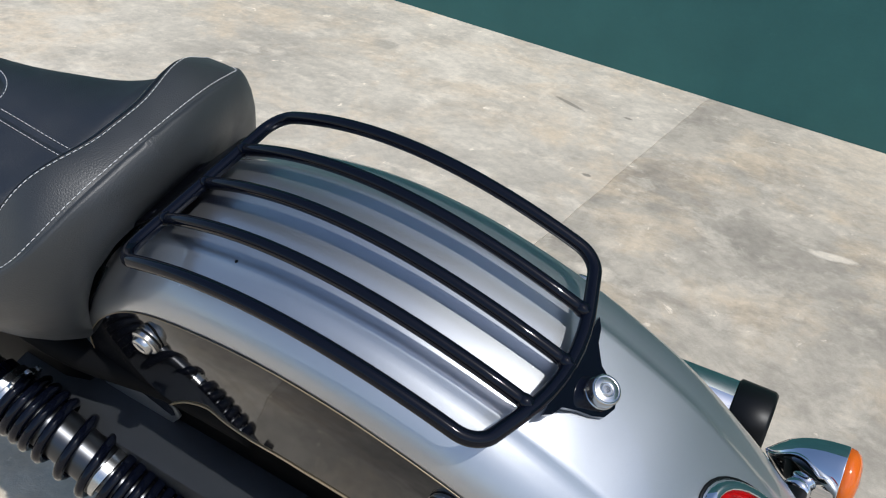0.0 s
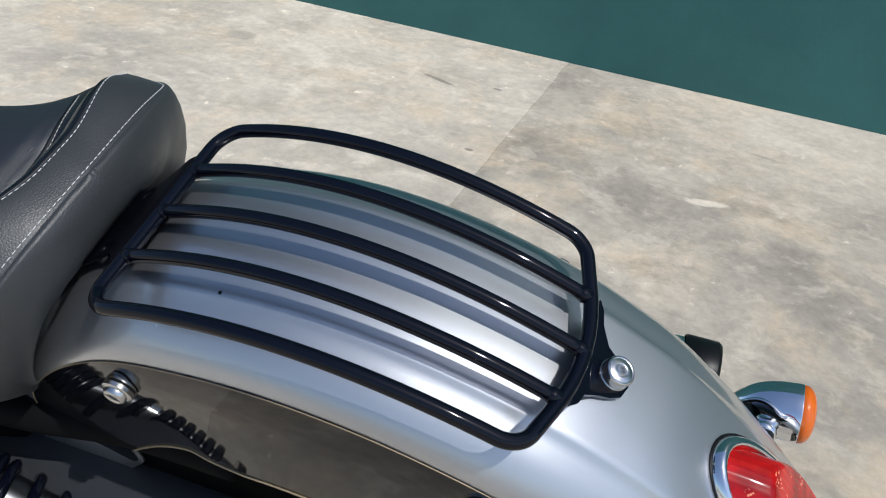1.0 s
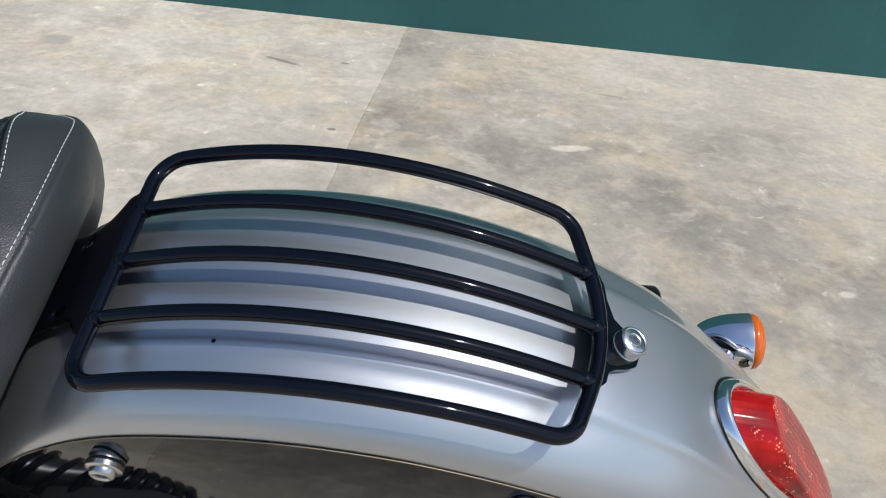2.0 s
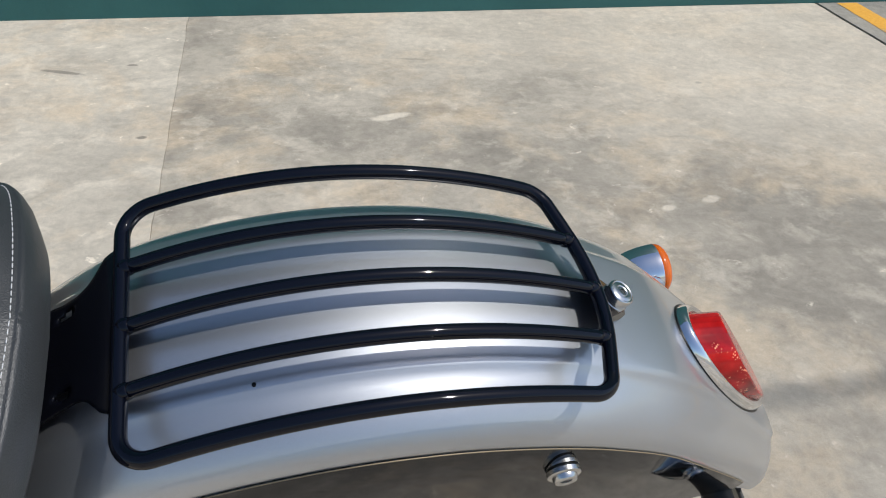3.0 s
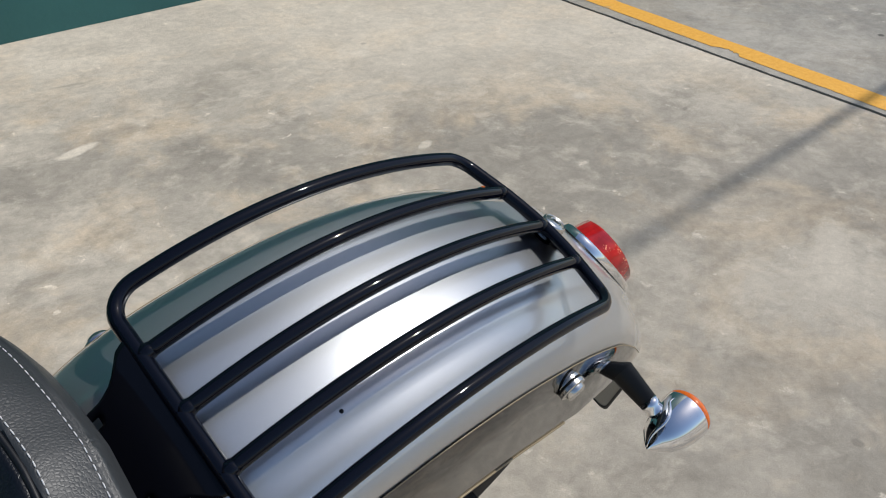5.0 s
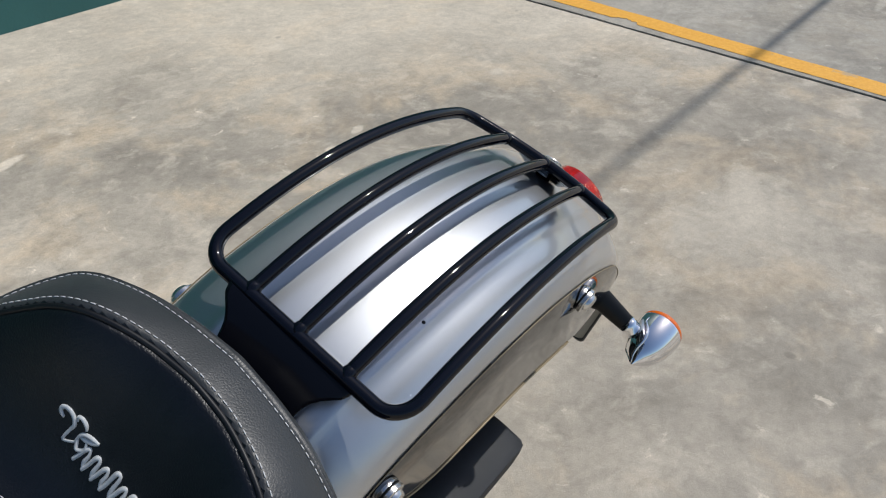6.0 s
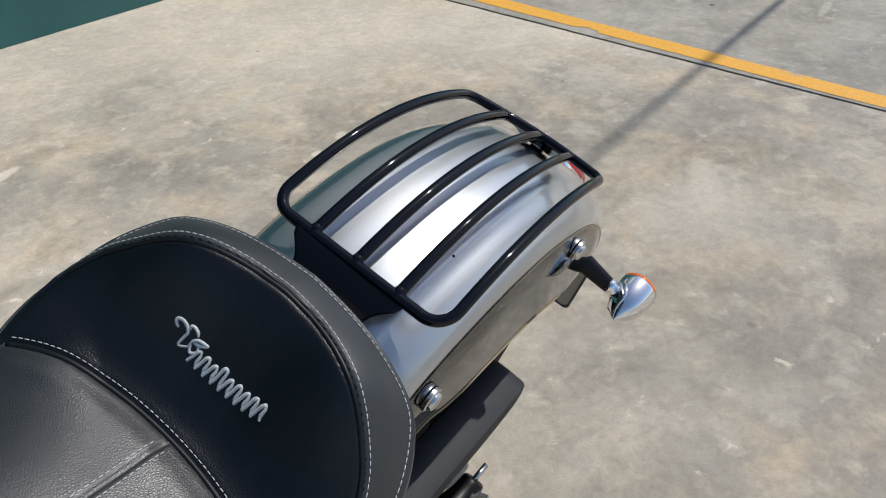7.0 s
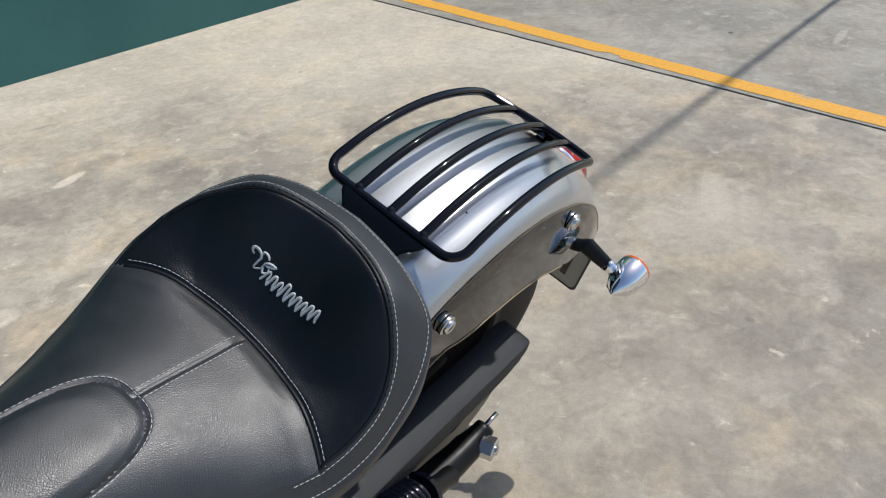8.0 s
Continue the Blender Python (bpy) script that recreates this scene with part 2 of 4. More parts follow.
# one hide in two tones: backrest shade and front sheen put into colour
LEATHER_SHADED = leather("black_leather_shaded", (0.0022, 0.0031, 0.0052), 420, 0.38, 0.00046, 0.45)
LEATHER_LIT = leather("black_leather_lit", (0.0100, 0.0116, 0.0145), 480, 0.45, 0.00026, 1.0)
VINYL = leather("grey_black_vinyl", (0.0285, 0.0310, 0.0325), 430, 0.47, 0.00036, 0.62)
PIPING = material("black_piping", (0.004, 0.0045, 0.006), 0.45, Specular_IOR_Level=0.4)


# ---- mesh helpers ----
def part(name, bm, mat, parent, label="", smooth=True):
    """Links a bmesh as one mesh object under a thing or a part."""
    bmesh.ops.recalc_face_normals(bm, faces=bm.faces)
    me = bpy.data.meshes.new(name)
    bm.to_mesh(me)
    bm.free()
    for f in me.polygons:
        f.use_smooth = smooth
    me.materials.append(mat)
    ob = new(name, me)
    ob.parent = parent
    if label:
        tagged(ob, label)
    return ob


def sharpen(ob, degrees=35):
    ob.data.set_sharp_from_angle(angle=radians(degrees))
    return ob


def sweep(bm, points, radii, sides=14, closed=False, squash=1.0):
    """A tube along points, with one radius or a radius per point."""
    pts = [Vector(q) for q in points]
    n = len(pts)
    radii = radii if hasattr(radii, "__len__") else [radii] * n
    rings, side = [], None
    for i, q in enumerate(pts):
        a = pts[(i - 1) % n] if closed or i else q
        b = pts[(i + 1) % n] if closed or i < n - 1 else q
        way = (b - a).normalized()
        if side is None:
            side = way.orthogonal().normalized()
        side = (side - way * side.dot(way)).normalized()
        other = way.cross(side)
        rings.append([bm.verts.new(q + radii[i] * (math.cos(2 * math.pi * k / sides) * side + squash * math.sin(2 * math.pi * k / sides) * other)) for k in range(sides)])
    for i in range(n if closed else n - 1):
        r, s = rings[i], rings[(i + 1) % n]
        shift = 0
        if closed and i == n - 1:
            shift = min(range(sides), key=lambda h: sum((r[k].co - s[(k + h) % sides].co).length for k in range(sides)))
        for k in range(sides):
            bm.faces.new((r[k], r[(k + 1) % sides], s[(k + 1 + shift) % sides], s[(k + shift) % sides]))
    if not closed:
        bm.faces.new(rings[0][::-1])
        bm.faces.new(rings[-1])
    return bm


def turned(bm, origin, axis, profile, sides=28):
    """A body turned on an axis; profile rows are (along, radius)."""
    o, z = Vector(origin), Vector(axis).normalized()
    x = z.orthogonal().normalized()
    y = z.cross(x)
    rings = []
    for along, r in profile:
        if r < 1e-6:
            rings.append([bm.verts.new(o + z * along)])
        else:
            rings.append([bm.verts.new(o + z * along + r * (math.cos(2 * math.pi * k / sides) * x + math.sin(2 * math.pi * k / sides) * y)) for k in range(sides)])
    for r, s in zip(rings, rings[1:]):
        if len(r) == 1 and len(s) == 1:
            continue
        for k in range(sides):
            quad = [r[k % len(r)], r[(k + 1) % len(r)], s[(k + 1) % len(s)], s[k % len(s)]]
            quad = list(dict.fromkeys(quad))
            if len(quad) > 2:
                bm.faces.new(quad)
    return bm


def box(bm, centre, size, turn=None, bevel=0.0):
    made = bmesh.ops.create_cube(bm, size=1.0)["verts"]
    m = Matrix.Translation(centre) @ (turn.to_4x4() if turn else Matrix()) @ Matrix.Diagonal((*size, 1))
    bmesh.ops.transform(bm, matrix=m, verts=made)
    if bevel:
        edges = list({e for q in made for e in q.link_edges})
        bmesh.ops.bevel(bm, geom=edges, offset=bevel, segments=2, affect="EDGES", profile=0.6)
    return bm


def grid(bm, rows, close=False):
    """Faces over rows of points."""
    vs = [[bm.verts.new(q) for q in row] for row in rows]
    for a, b in zip(vs, vs[1:]):
        for i in range(len(a) if close else len(a) - 1):
            j = (i + 1) % len(a)
            bm.faces.new((a[i], a[j], b[j], b[i]))
    return vs


def plate(bm, outline, thick, normal):
    """A flat plate: outline points, pushed along -normal."""
    top = [bm.verts.new(q) for q in outline]
    low = [bm.verts.new(Vector(q) - Vector(normal) * thick) for q in outline]
    bm.faces.new(top)
    bm.faces.new(low[::-1])
    for i in range(len(top)):
        j = (i + 1) % len(top)
        bm.faces.new((top[i], low[i], low[j], top[j]))
    return bm


def lerp_table(x, table):
    if x <= table[0][0]:
        return table[0][1]
    for (a, fa), (b, fb) in zip(table, table[1:]):
        if x <= b:
            return fa + (fb - fa) * (x - a) / (b - a)
    return table[-1][1]


def smooth01(x):
    x = min(1.0, max(0.0, x))
    return x * x * (3 - 2 * x)


def spline(points, steps):
    """A smooth line through points."""
    pts = [Vector(q) for q in points]
    out = []
    for i in range(len(pts) - 1):
        a, b, c, d = pts[max(i - 1, 0)], pts[i], pts[i + 1], pts[min(i + 2, len(pts) - 1)]
        for k in range(steps):
            t = k / steps
            out.append(0.5 * (2 * b + (c - a) * t + (2 * a - 5 * b + 4 * c - d) * t * t + (3 * b - a - 3 * c + d) * t ** 3))
    return out + [pts[-1]]


# ---- the yard ----
EDGE_X, EDGE_SLOPE = 2.196, 0.021      # the slab's edge beside the yellow line


def edge_x(y):
    return EDGE_X + EDGE_SLOPE * y


bm = bmesh.new()
grid(bm, [[(x, y, -0.035) for x in (-400, -6, 0, 6, 400)] for y in (-400, -6, 0, 6, 400)])
ground = part("ground", bm, ROAD, None)
tagged(ground, "weathered grey concrete ground of an open yard", "ground", kind="structure")

WALL_Y = 3.462
pavement = tagged(new("pavement"), "sunlit stained concrete yard slabs with straight joints", "pavement", kind="structure")


def slab(outline, mat, top, label, ragged=0.0):
    """A slab with slightly worn edges; outline runs round."""
    bm = bmesh.new()
    pts = []
    for (ax, ay), (bx, by) in zip(outline, outline[1:] + outline[:1]):
        steps = max(1, int(math.hypot(bx - ax, by - ay) / 0.05)) if ragged else 1
        steps = min(steps, 160)
        for k in range(steps):
            x, y = ax + (bx - ax) * k / steps, ay + (by - ay) * k / steps
            w = ragged * noise.noise(Vector((x * 9, y * 9, 3.1)))
            pts.append((x + w, y, top))
    plate(bm, pts, 0.034, (0, 0, 1))
    ob = part("concrete_slab", bm, mat, pavement, label, smooth=False)
    return ob


JX = -0.527
slab([(-9, -6), (JX - 0.0005, -6), (JX - 0.0005, WALL_Y + 0.4), (-9, WALL_Y + 0.4)], CREAM, 0.0, "pale cream concrete slab", 0.006)
slab([(JX + 0.0005, -6), (edge_x(-6) - 0.010, -6), (edge_x(WALL_Y + 0.4) - 0.010, WALL_Y + 0.4), (JX + 0.0005, WALL_Y + 0.4)], GREY, -0.001, "grey blotched concrete slab", 0.005)
slab([(edge_x(-6) + 0.008, -6), (9, -6), (9, WALL_Y + 0.4), (edge_x(WALL_Y + 0.4) + 0.008, WALL_Y + 0.4)], ROAD, -0.001, "darker grey concrete slab beyond the yellow line", 0.006)

bm = bmesh.new()
box(bm, ((edge_x(-6) + edge_x(WALL_Y)) / 2, (WALL_Y - 6) / 2, -0.016), (0.022, WALL_Y + 6, 0.012), Euler((0, 0, -math.atan(EDGE_SLOPE))).to_matrix())
part("joint_filler", bm, JOINT, pavement, "dark dirt packed in the slab joint", smooth=False)

bm = bmesh.new()
rows = []
for k in range(951):
    y = -6 + k * 0.01
    if y > WALL_Y - 0.01:
        break
    x = 2.205 + 0.047 * max(y, -0.4) + 0.021 * min(0.0, y + 0.4) + 0.004 * noise.noise(Vector((y * 6, 0, 0)))
    chipped = 0.034 * smooth01((0.065 - abs(y - 1.735)) / 0.035) * (0.75 + 0.5 * noise.noise(Vector((y * 60, 2, 0)))) + 0.012 * max(0.0, noise.noise(Vector((y * 14, 4, 0))) - 0.15)
    rows.append([(x + chipped, y, 0.0005), (x + 0.052, y, 0.0015), (x + 0.104 + 0.004 * noise.noise(Vector((y * 5, 7, 0))), y, 0.0005)])
grid(bm, rows)
line = part("yellow_line", bm, YELLOW, None)
tagged(line, "worn yellow painted line on grey concrete", "road marking", kind="structure")

bm = bmesh.new()
box(bm, (-1.0, WALL_Y + 0.06, 3.1), (24, 0.12, 6.2))
wall = part("wall_north", bm, GREEN, None, smooth=False)
tagged(wall, "dark green painted wall at the yard's edge", "wall", kind="structure")

bm = bmesh.new()
slant = [Vector((5.6, 1.275, -0.03)).lerp(Vector((4.53, -0.63, 6.9)), k / 6) for k in range(7)]
sweep(bm, slant, [0.0175, 0.0173, 0.0171, 0.0169, 0.0166, 0.0163, 0.016], 20)
pole = part("slanting_pole", bm, STEEL, None)
tagged(pole, "slender grey metal pole leaning over the yard", "pole")

# ---- the motorcycle: local x to its rear, y across, z up along its own upright ----
moto = tagged(new("motorcycle"), "silver and black cruiser motorcycle leaning on its stand", "motorcycle")
moto.matrix_basis = pose(-0.152, 0.904, 0, 20, 0, 2.47)

# rear fender
def spine():
    """Crown of the fender from the front to the tail: place and outward normal."""
    line = spline([(-0.435, 0, 0.40), (-0.40, 0, 0.520), (-0.347, 0, 0.630), (-0.290, 0, 0.708), (-0.230, 0, 0.7645), (-0.172, 0, 0.7985), (-0.10, 0, 0.8175), (-0.03, 0, 0.8240), (0.04, 0, 0.8180), (0.10, 0, 0.8030), (0.16, 0, 0.7800), (0.21, 0, 0.7530), (0.26, 0, 0.7190), (0.318, 0, 0.6640), (0.375, 0, 0.602), (0.43, 0, 0.5375), (0.462, 0, 0.4990)], 7)
    out = []
    for k, q in enumerate(line):
        t = (line[min(k + 1, len(line) - 1)] - line[max(k - 1, 0)]).normalized()
        out.append((q, Vector((-t.z, 0, t.x))))
    return out


SPINE = spine()
DEPTH = [(-0.42, 0.14), (-0.352, 0.160), (-0.342, 0.160), (-0.334, 0.143), (-0.30, 0.147), (-0.24, 0.153), (-0.10, 0.170), (0.0, 0.172), (0.06, 0.169), (0.107, 0.165), (0.207, 0.155), (0.267, 0.145), (0.31, 0.13), (0.36, 0.085), (0.395, 0.052), (0.42, 0.046), (0.48, 0.042)]
SECTION = [(0.0, 0.0), (0.018, 0.0003), (0.036, 0.0013), (0.050, 0.0028), (0.0545, 0.0034), (0.0570, 0.0049), (0.0595, 0.0065), (0.0620, 0.0078), (0.066, 0.0093), (0.074, 0.0119), (0.083, 0.0160), (0.091, 0.0210), (0.0985, 0.0270), (0.1035, 0.0335), (0.1065, 0.0425)]


def tail_width(x):
    return 1.0 - 0.10 * smooth01((x - 0.30) / 0.2) - 0.14 * max(0.0, (x - 0.425) / 0.037) ** 2.5


def fender_point(i, across, down):
    q, n = SPINE[i]
    return q - n * down + Vector((0, across * tail_width(q.x), 0))


def side_across(down, x):
    """Half width of the flank; it flares a little towards the lower lip behind the seat."""
    flare = 0.0090 * smooth01((x + 0.31) / 0.24) * max(0.0, down - 0.045) / 0.125
    return lerp_table(down, [(0.0335, 0.1035), (0.0425, 0.1065), (0.06, 0.1085), (0.09, 0.1090), (0.17, 0.1085)]) + flare


bm = bmesh.new()
rows = []
for i, (q, n) in enumerate(SPINE):
    depth = lerp_table(q.x, DEPTH)
    half = [(y, d) for y, d in SECTION]
    edge = max(depth, 0.0435)
    for k in range(1, 7):
        d = 0.0425 + (edge - 0.0425) * k / 6
        half.append((side_across(d, q.x), d))
    inner = [(half[-1][0] - 0.003, half[-1][1]), (half[-1][0] - 0.0035, half[-1][1] - 0.004), (0.098, 0.040), (0.070, 0.020), (0.0, 0.009)]
    ring = [fender_point(i, y, d) for y, d in half] + [fender_point(i, y, d) for y, d in inner]
    left = [fender_point(i, -y, d) for y, d in half[1:]] + [fender_point(i, -y, d) for y, d in inner[:-1]]
    rows.append(ring + left[::-1])
vs = grid(bm, rows, close=True)
fender = part("rear_fender", bm, SILVER, moto, "silver metallic painted rear fender with a raised centre rib")

# gloss black side panels and their gold pinstripes
lo = min(range(len(SPINE)), key=lambda i: abs(SPINE[i][0].x + 0.358))
hi = min(range(len(SPINE)), key=lambda i: abs(SPINE[i][0].x - 0.398))
for side in (-1, 1):
    bm, rows, tops, lows = bmesh.new(), [], [], []
    for i in range(lo, hi + 1):
        q = SPINE[i][0]
        depth = max(lerp_table(q.x, DEPTH), 0.0435)
        front = max(0.0, min(1.0, (q.x + 0.360) / 0.03)) ** 0.5
        top = 0.0385 + (1 - front) * 0.030
        low = max(top + 0.0006, depth - 0.0008 - (1 - front) * 0.012)
        row = []
        for k in range(7):
            d = top + (low - top) * k / 6
            row.append(fender_point(i, side * (side_across(d, q.x) + 0.0012), d))
        rows.append(row)
        tops.append(row[0])
        lows.append(row[-1])
    grid(bm, rows)
    part("side_panel", bm, GLOSS_BLACK, fender, "gloss black lower side of the fender")
    bm = bmesh.new()
    sweep(bm, [q + Vector((0, side * 0.0002, 0)) for q in tops], 0.00048, 6)
    part("pinstripe", bm, GOLD, fender, "thin gold pinstripe")
    bm = bmesh.new()
    sweep(bm, [q + Vector((0, side * 0.0006, -0.0015)) for q in lows[4:-14]], 0.0011, 8)
    part("rolled_lip", bm, GOLD, fender, "thin rolled tan-silver lower lip")


def cap_bolt(at, way, radius, tall, name, label, parent=None, mat=None):
    """A large cap bolt: collar, dark ring, collar, and a domed cap with a socket."""
    bm = bmesh.new()
    r, h = radius, tall
    turned(bm, at, way, [(0, r * 0.9), (0, r), (h * 0.24, r), (h * 0.27, r * 0.84), (h * 0.36, r * 0.84), (h * 0.39, r * 1.0), (h * 0.62, r * 1.0), (h * 0.66, r * 0.95), (h * 0.68, r * 0.74), (h * 0.88, r * 0.70), (h * 0.97, r * 0.62), (h, r * 0.50), (h * 0.97, r * 0.40), (h * 0.93, r * 0.33), (h * 0.70, r * 0.31), (h * 0.70, 0)], 32)
    bolt = sharpen(part(name, bm, mat or STEEL, parent or moto, label), 38)
    if parent is None:
        bm = bmesh.new()
        turned(bm, at, way, [(h * 0.27, r * 0.80), (h * 0.27, r * 0.98), (h * 0.38, r * 0.98), (h * 0.38, r * 0.80)], 28)
        part("rubber_ring", bm, SATIN_BLACK, bolt, "thin black rubber ring")
    return bolt


for x, z in ((-0.164, 0.733), (0.128, 0.728)):
    for side in (-1, 1):
        cap_bolt((x, side * 0.1078, z - 0.002), (0, side, 0), 0.0132, 0.0150, "fender_bolt", "bright steel cap bolt with a black ring")

bm = bmesh.new()
turned(bm, (-0.087, -0.0535, 0.8160), (-0.2, -0.1, 1), [(0, 0.0017), (0.0007, 0.0014), (0.001, 0)], 10)
part("dirt_speck", bm, SATIN_BLACK, fender, "small dark speck of dirt")

# luggage rack
TUBE = 0.0056


X0, X1, HALF = -0.168, 0.168, 0.0970
corner = 0.0215


def bar_at(x, y):
    """A place on the rack: it narrows a little to the rear and sits slightly askew."""
    along = (x - X0) / (X1 - X0)
    y = y * (1.0 - 0.062 * along) - 0.0016 - 0.0016 * along
    return (x, y, 0.8485 - 1.45 * (x + 0.026) ** 2 + 0.6 * (x + 0.026) ** 3 - 0.032 * y)



def rack_loop():
    pts = []

    def arc(cx, cy, a0, a1, n=9):
        for k in range(n):
            a = radians(a0 + (a1 - a0) * k / (n - 1))
            x, y = cx + corner * math.cos(a), cy + corner * math.sin(a)
            pts.append((x, y))

    arc(X1 - corner - 0.014, HALF - corner, 90, 14)
    for k in range(1, 10):
        y = (HALF - corner) * (1 - 2 * k / 10)
        pts.append((X1 + 0.002 - 0.016 * (y / (HALF - corner)) ** 2, y))
    arc(X1 - corner - 0.014, -HALF + corner, -14, -90)
    for k in range(1, 26):
        x = (X1 - corner - 0.014) + (X0 + corner - X1 + corner + 0.014) * k / 26
        pts.append((x, -HALF))
    arc(X0 + corner, -HALF + corner, 270, 180)
    for k in range(1, 8):
        pts.append((X0, (-HALF + corner) * (1 - 2 * k / 8)))
    arc(X0 + corner, HALF - corner, 180, 90)
    for k in range(1, 26):
        x = (X0 + corner) + (X1 - corner - 0.014 - X0 - corner) * k / 26
        pts.append((x, HALF))
    return [bar_at(x, y) for x, y in pts]


bm = bmesh.new()
sweep(bm, rack_loop(), TUBE, 18, closed=True)
rack = part("luggage_rack", bm, RACK_BLACK, moto, "gloss black tubular luggage rack over the fender")
for y in (-0.0475, 0.0, 0.0475):
    bm = bmesh.new()
    rear = X1 + 0.002 - 0.016 * (y / 0.0665) ** 2
    pts = [bar_at(X0 + (rear - X0) * k / 30, y) for k in range(31)]
    sweep(bm, pts, TUBE * 0.96, 16)
    part("rack_bar", bm, RACK_BLACK, rack)
    for x, s in ((X0, 1), (rear, -1)):
        bm = bmesh.new()
        slope = -2.9 * (x + 0.026) + 1.8 * (x + 0.026) ** 2
        way = Vector((s, 0, s * slope)).normalized()
        turned(bm, Vector(bar_at(x, y)) - way * 0.002, way, [(0, 0), (0, TUBE * 0.95), (0.0055, TUBE * 1.12), (0.0075, TUBE * 1.09), (0.0095, TUBE * 1.0), (0.0105, TUBE * 0.9), (0.0105, 0)], 16)
        part("weld", bm, RACK_BLACK, rack)

# front mounting plate, running under the seat
SHEET = [(-0.262, 0.75), (-0.23, 0.771), (-0.208, 0.787), (-0.192, 0.801), (-0.178, 0.812), (-0.166, 0.8185)]
EDGE = [(-0.262, 0.047), (-0.235, 0.043), (-0.21, 0.040), (-0.198, 0.040), (-0.191, 0.0425), (-0.185, 0.048), (-0.177, 0.059), (-0.166, 0.062)]
bm = bmesh.new()
rows = []
for k in range(25):
    x = -0.262 + 0.096 * k / 24
    half, z = lerp_table(x, EDGE), lerp_table(x, SHEET)
    rows.append([(x, half * (j / 15 - 1), z) for j in range(31)])
grid(bm, rows)
slots = [f for f in bm.faces if abs(f.calc_center_median().x + 0.208) < 0.0060 and 0.0275 < abs(f.calc_center_median().y) < 0.0335]
bmesh.ops.delete(bm, geom=slots, context="FACES")
bmesh.ops.solidify(bm, geom=list(bm.faces), thickness=0.003)
part("mounting_plate", bm, PLATE_BLACK, rack, "black steel plate joining the rack to the frame")

# rear bracket and its chrome bolt
q = Vector((0.189, 0, 0.7645))
n = Vector((0.43, 0, 0.90)).normalized()
t = Vector((n.z, 0, -n.x))
bm = bmesh.new()
outline = []
for y, a in ((-0.046, -0.030), (-0.040, -0.024), (-0.030, -0.020), (-0.021, -0.008), (-0.016, 0.004), (-0.011, 0.012), (0, 0.016), (0.011, 0.012), (0.016, 0.004), (0.021, -0.008), (0.030, -0.020), (0.040, -0.024), (0.046, -0.030)):
    lift = 0.006 + 0.014 * smooth01(-a / 0.032)
    outline.append(q + t * a + n * lift + Vector((0, y, 0)))
plate(bm, outline, 0.004, n)
sharpen(part("bracket", bm, RACK_BLACK, rack, "black triangular steel bracket"), 40)
bm = bmesh.new()
turned(bm, q - n * 0.002, n, [(0, 0.009), (0.004, 0.009), (0.004, 0.0001)], 20)
part("spacer", bm, RACK_BLACK, rack)
bm = bmesh.new()
turned(bm, q + n * 0.0045, n, [(0, 0.0108), (0.001, 0.0122), (0.007, 0.0122), (0.0075, 0.0116), (0.0148, 0.0116), (0.0160, 0.0110), (0.0164, 0.0101), (0.0159, 0.0094), (0.0159, 0.0091), (0.0164, 0.0084), (0.0166, 0.0056), (0.0161, 0.0050), (0.0161, 0.0046), (0.0167, 0.0040), (0.0167, 0.0026), (0.0135, 0.0024), (0.0135, 0)], 36)
sharpen(part("rack_bolt", bm, STEEL, rack, "large bright steel cap bolt fixing the rack"), 40)

# tail light: chrome teardrop rim and red lens
q0 = Vector((0.284, 0, 0.6985))
ta = (Vector((0.436, 0, 0.5310)) - q0).normalized()
na = Vector((-ta.z, 0, ta.x))
LEN = (Vector((0.436, 0, 0.5310)) - q0).length


def drop_outline(grow, count=44):
    """Teardrop: broad top, narrower bottom; (along, across)."""
    out = []
    for k in range(count):
        a = 2 * math.pi * k / count
        s = 0.5 - 0.5 * math.cos(a)
        half = 0.046 * math.sin(a) * (1.0 - 0.28 * (s - 0.35))
        out.append((LEN * (0.5 - (0.5 + grow / LEN) * math.cos(a)), half * (1 + grow / 0.046)))
    return out


def drop_ring(bm, grow, lift):
    return [q0 + ta * a + Vector((0, y, 0)) + na * lift for a, y in drop_outline(grow)]


bm = bmesh.new()
grid(bm, [drop_ring(bm, g_, l_) for g_, l_ in ((0.004, -0.016), (0.004, 0.002), (0.0022, 0.0070), (0.0005, 0.0088), (-0.003, 0.0092), (-0.0058, 0.0080), (-0.0066, 0.004))], close=True)
tail = part("tail_light", bm, CHROME, moto, "red tail light in a chrome teardrop rim")
bm = bmesh.new()
grid(bm, [drop_ring(bm, g_, l_) for g_, l_ in ((0.0055, -0.016), (0.0062, -0.003), (0.0058, 0.0005), (0.0042, 0.0005))], close=True)
part("gasket", bm, SATIN_BLACK, tail, "thin black rubber gasket")
bm = bmesh.new()
rows = []
for grow, h in ((-0.0064, 0.0), (-0.0068, 0.5), (-0.0076, 0.92), (-0.0088, 0.98), (-0.012, 1.0), (-0.02, 1.01), (-0.032, 1.015), (-0.044, 1.015)):
    row = []
    for a, y in drop_outline(grow):
        s = min(1.0, max(0.0, a / LEN))
        tall = 0.0212 * (1 - s) ** 0.9 + 0.0055
        row.append(q0 + ta * (a + 0.030 * h * (1 - s) ** 1.6) + Vector((0, y, 0)) + na * (0.004 + tall * h))
    rows.append(row)
vs = grid(bm, rows, close=True)
bm.faces.new(vs[-1])
sharpen(part("lens", bm, RED, tail, "wedge-shaped translucent red lens"), 32)

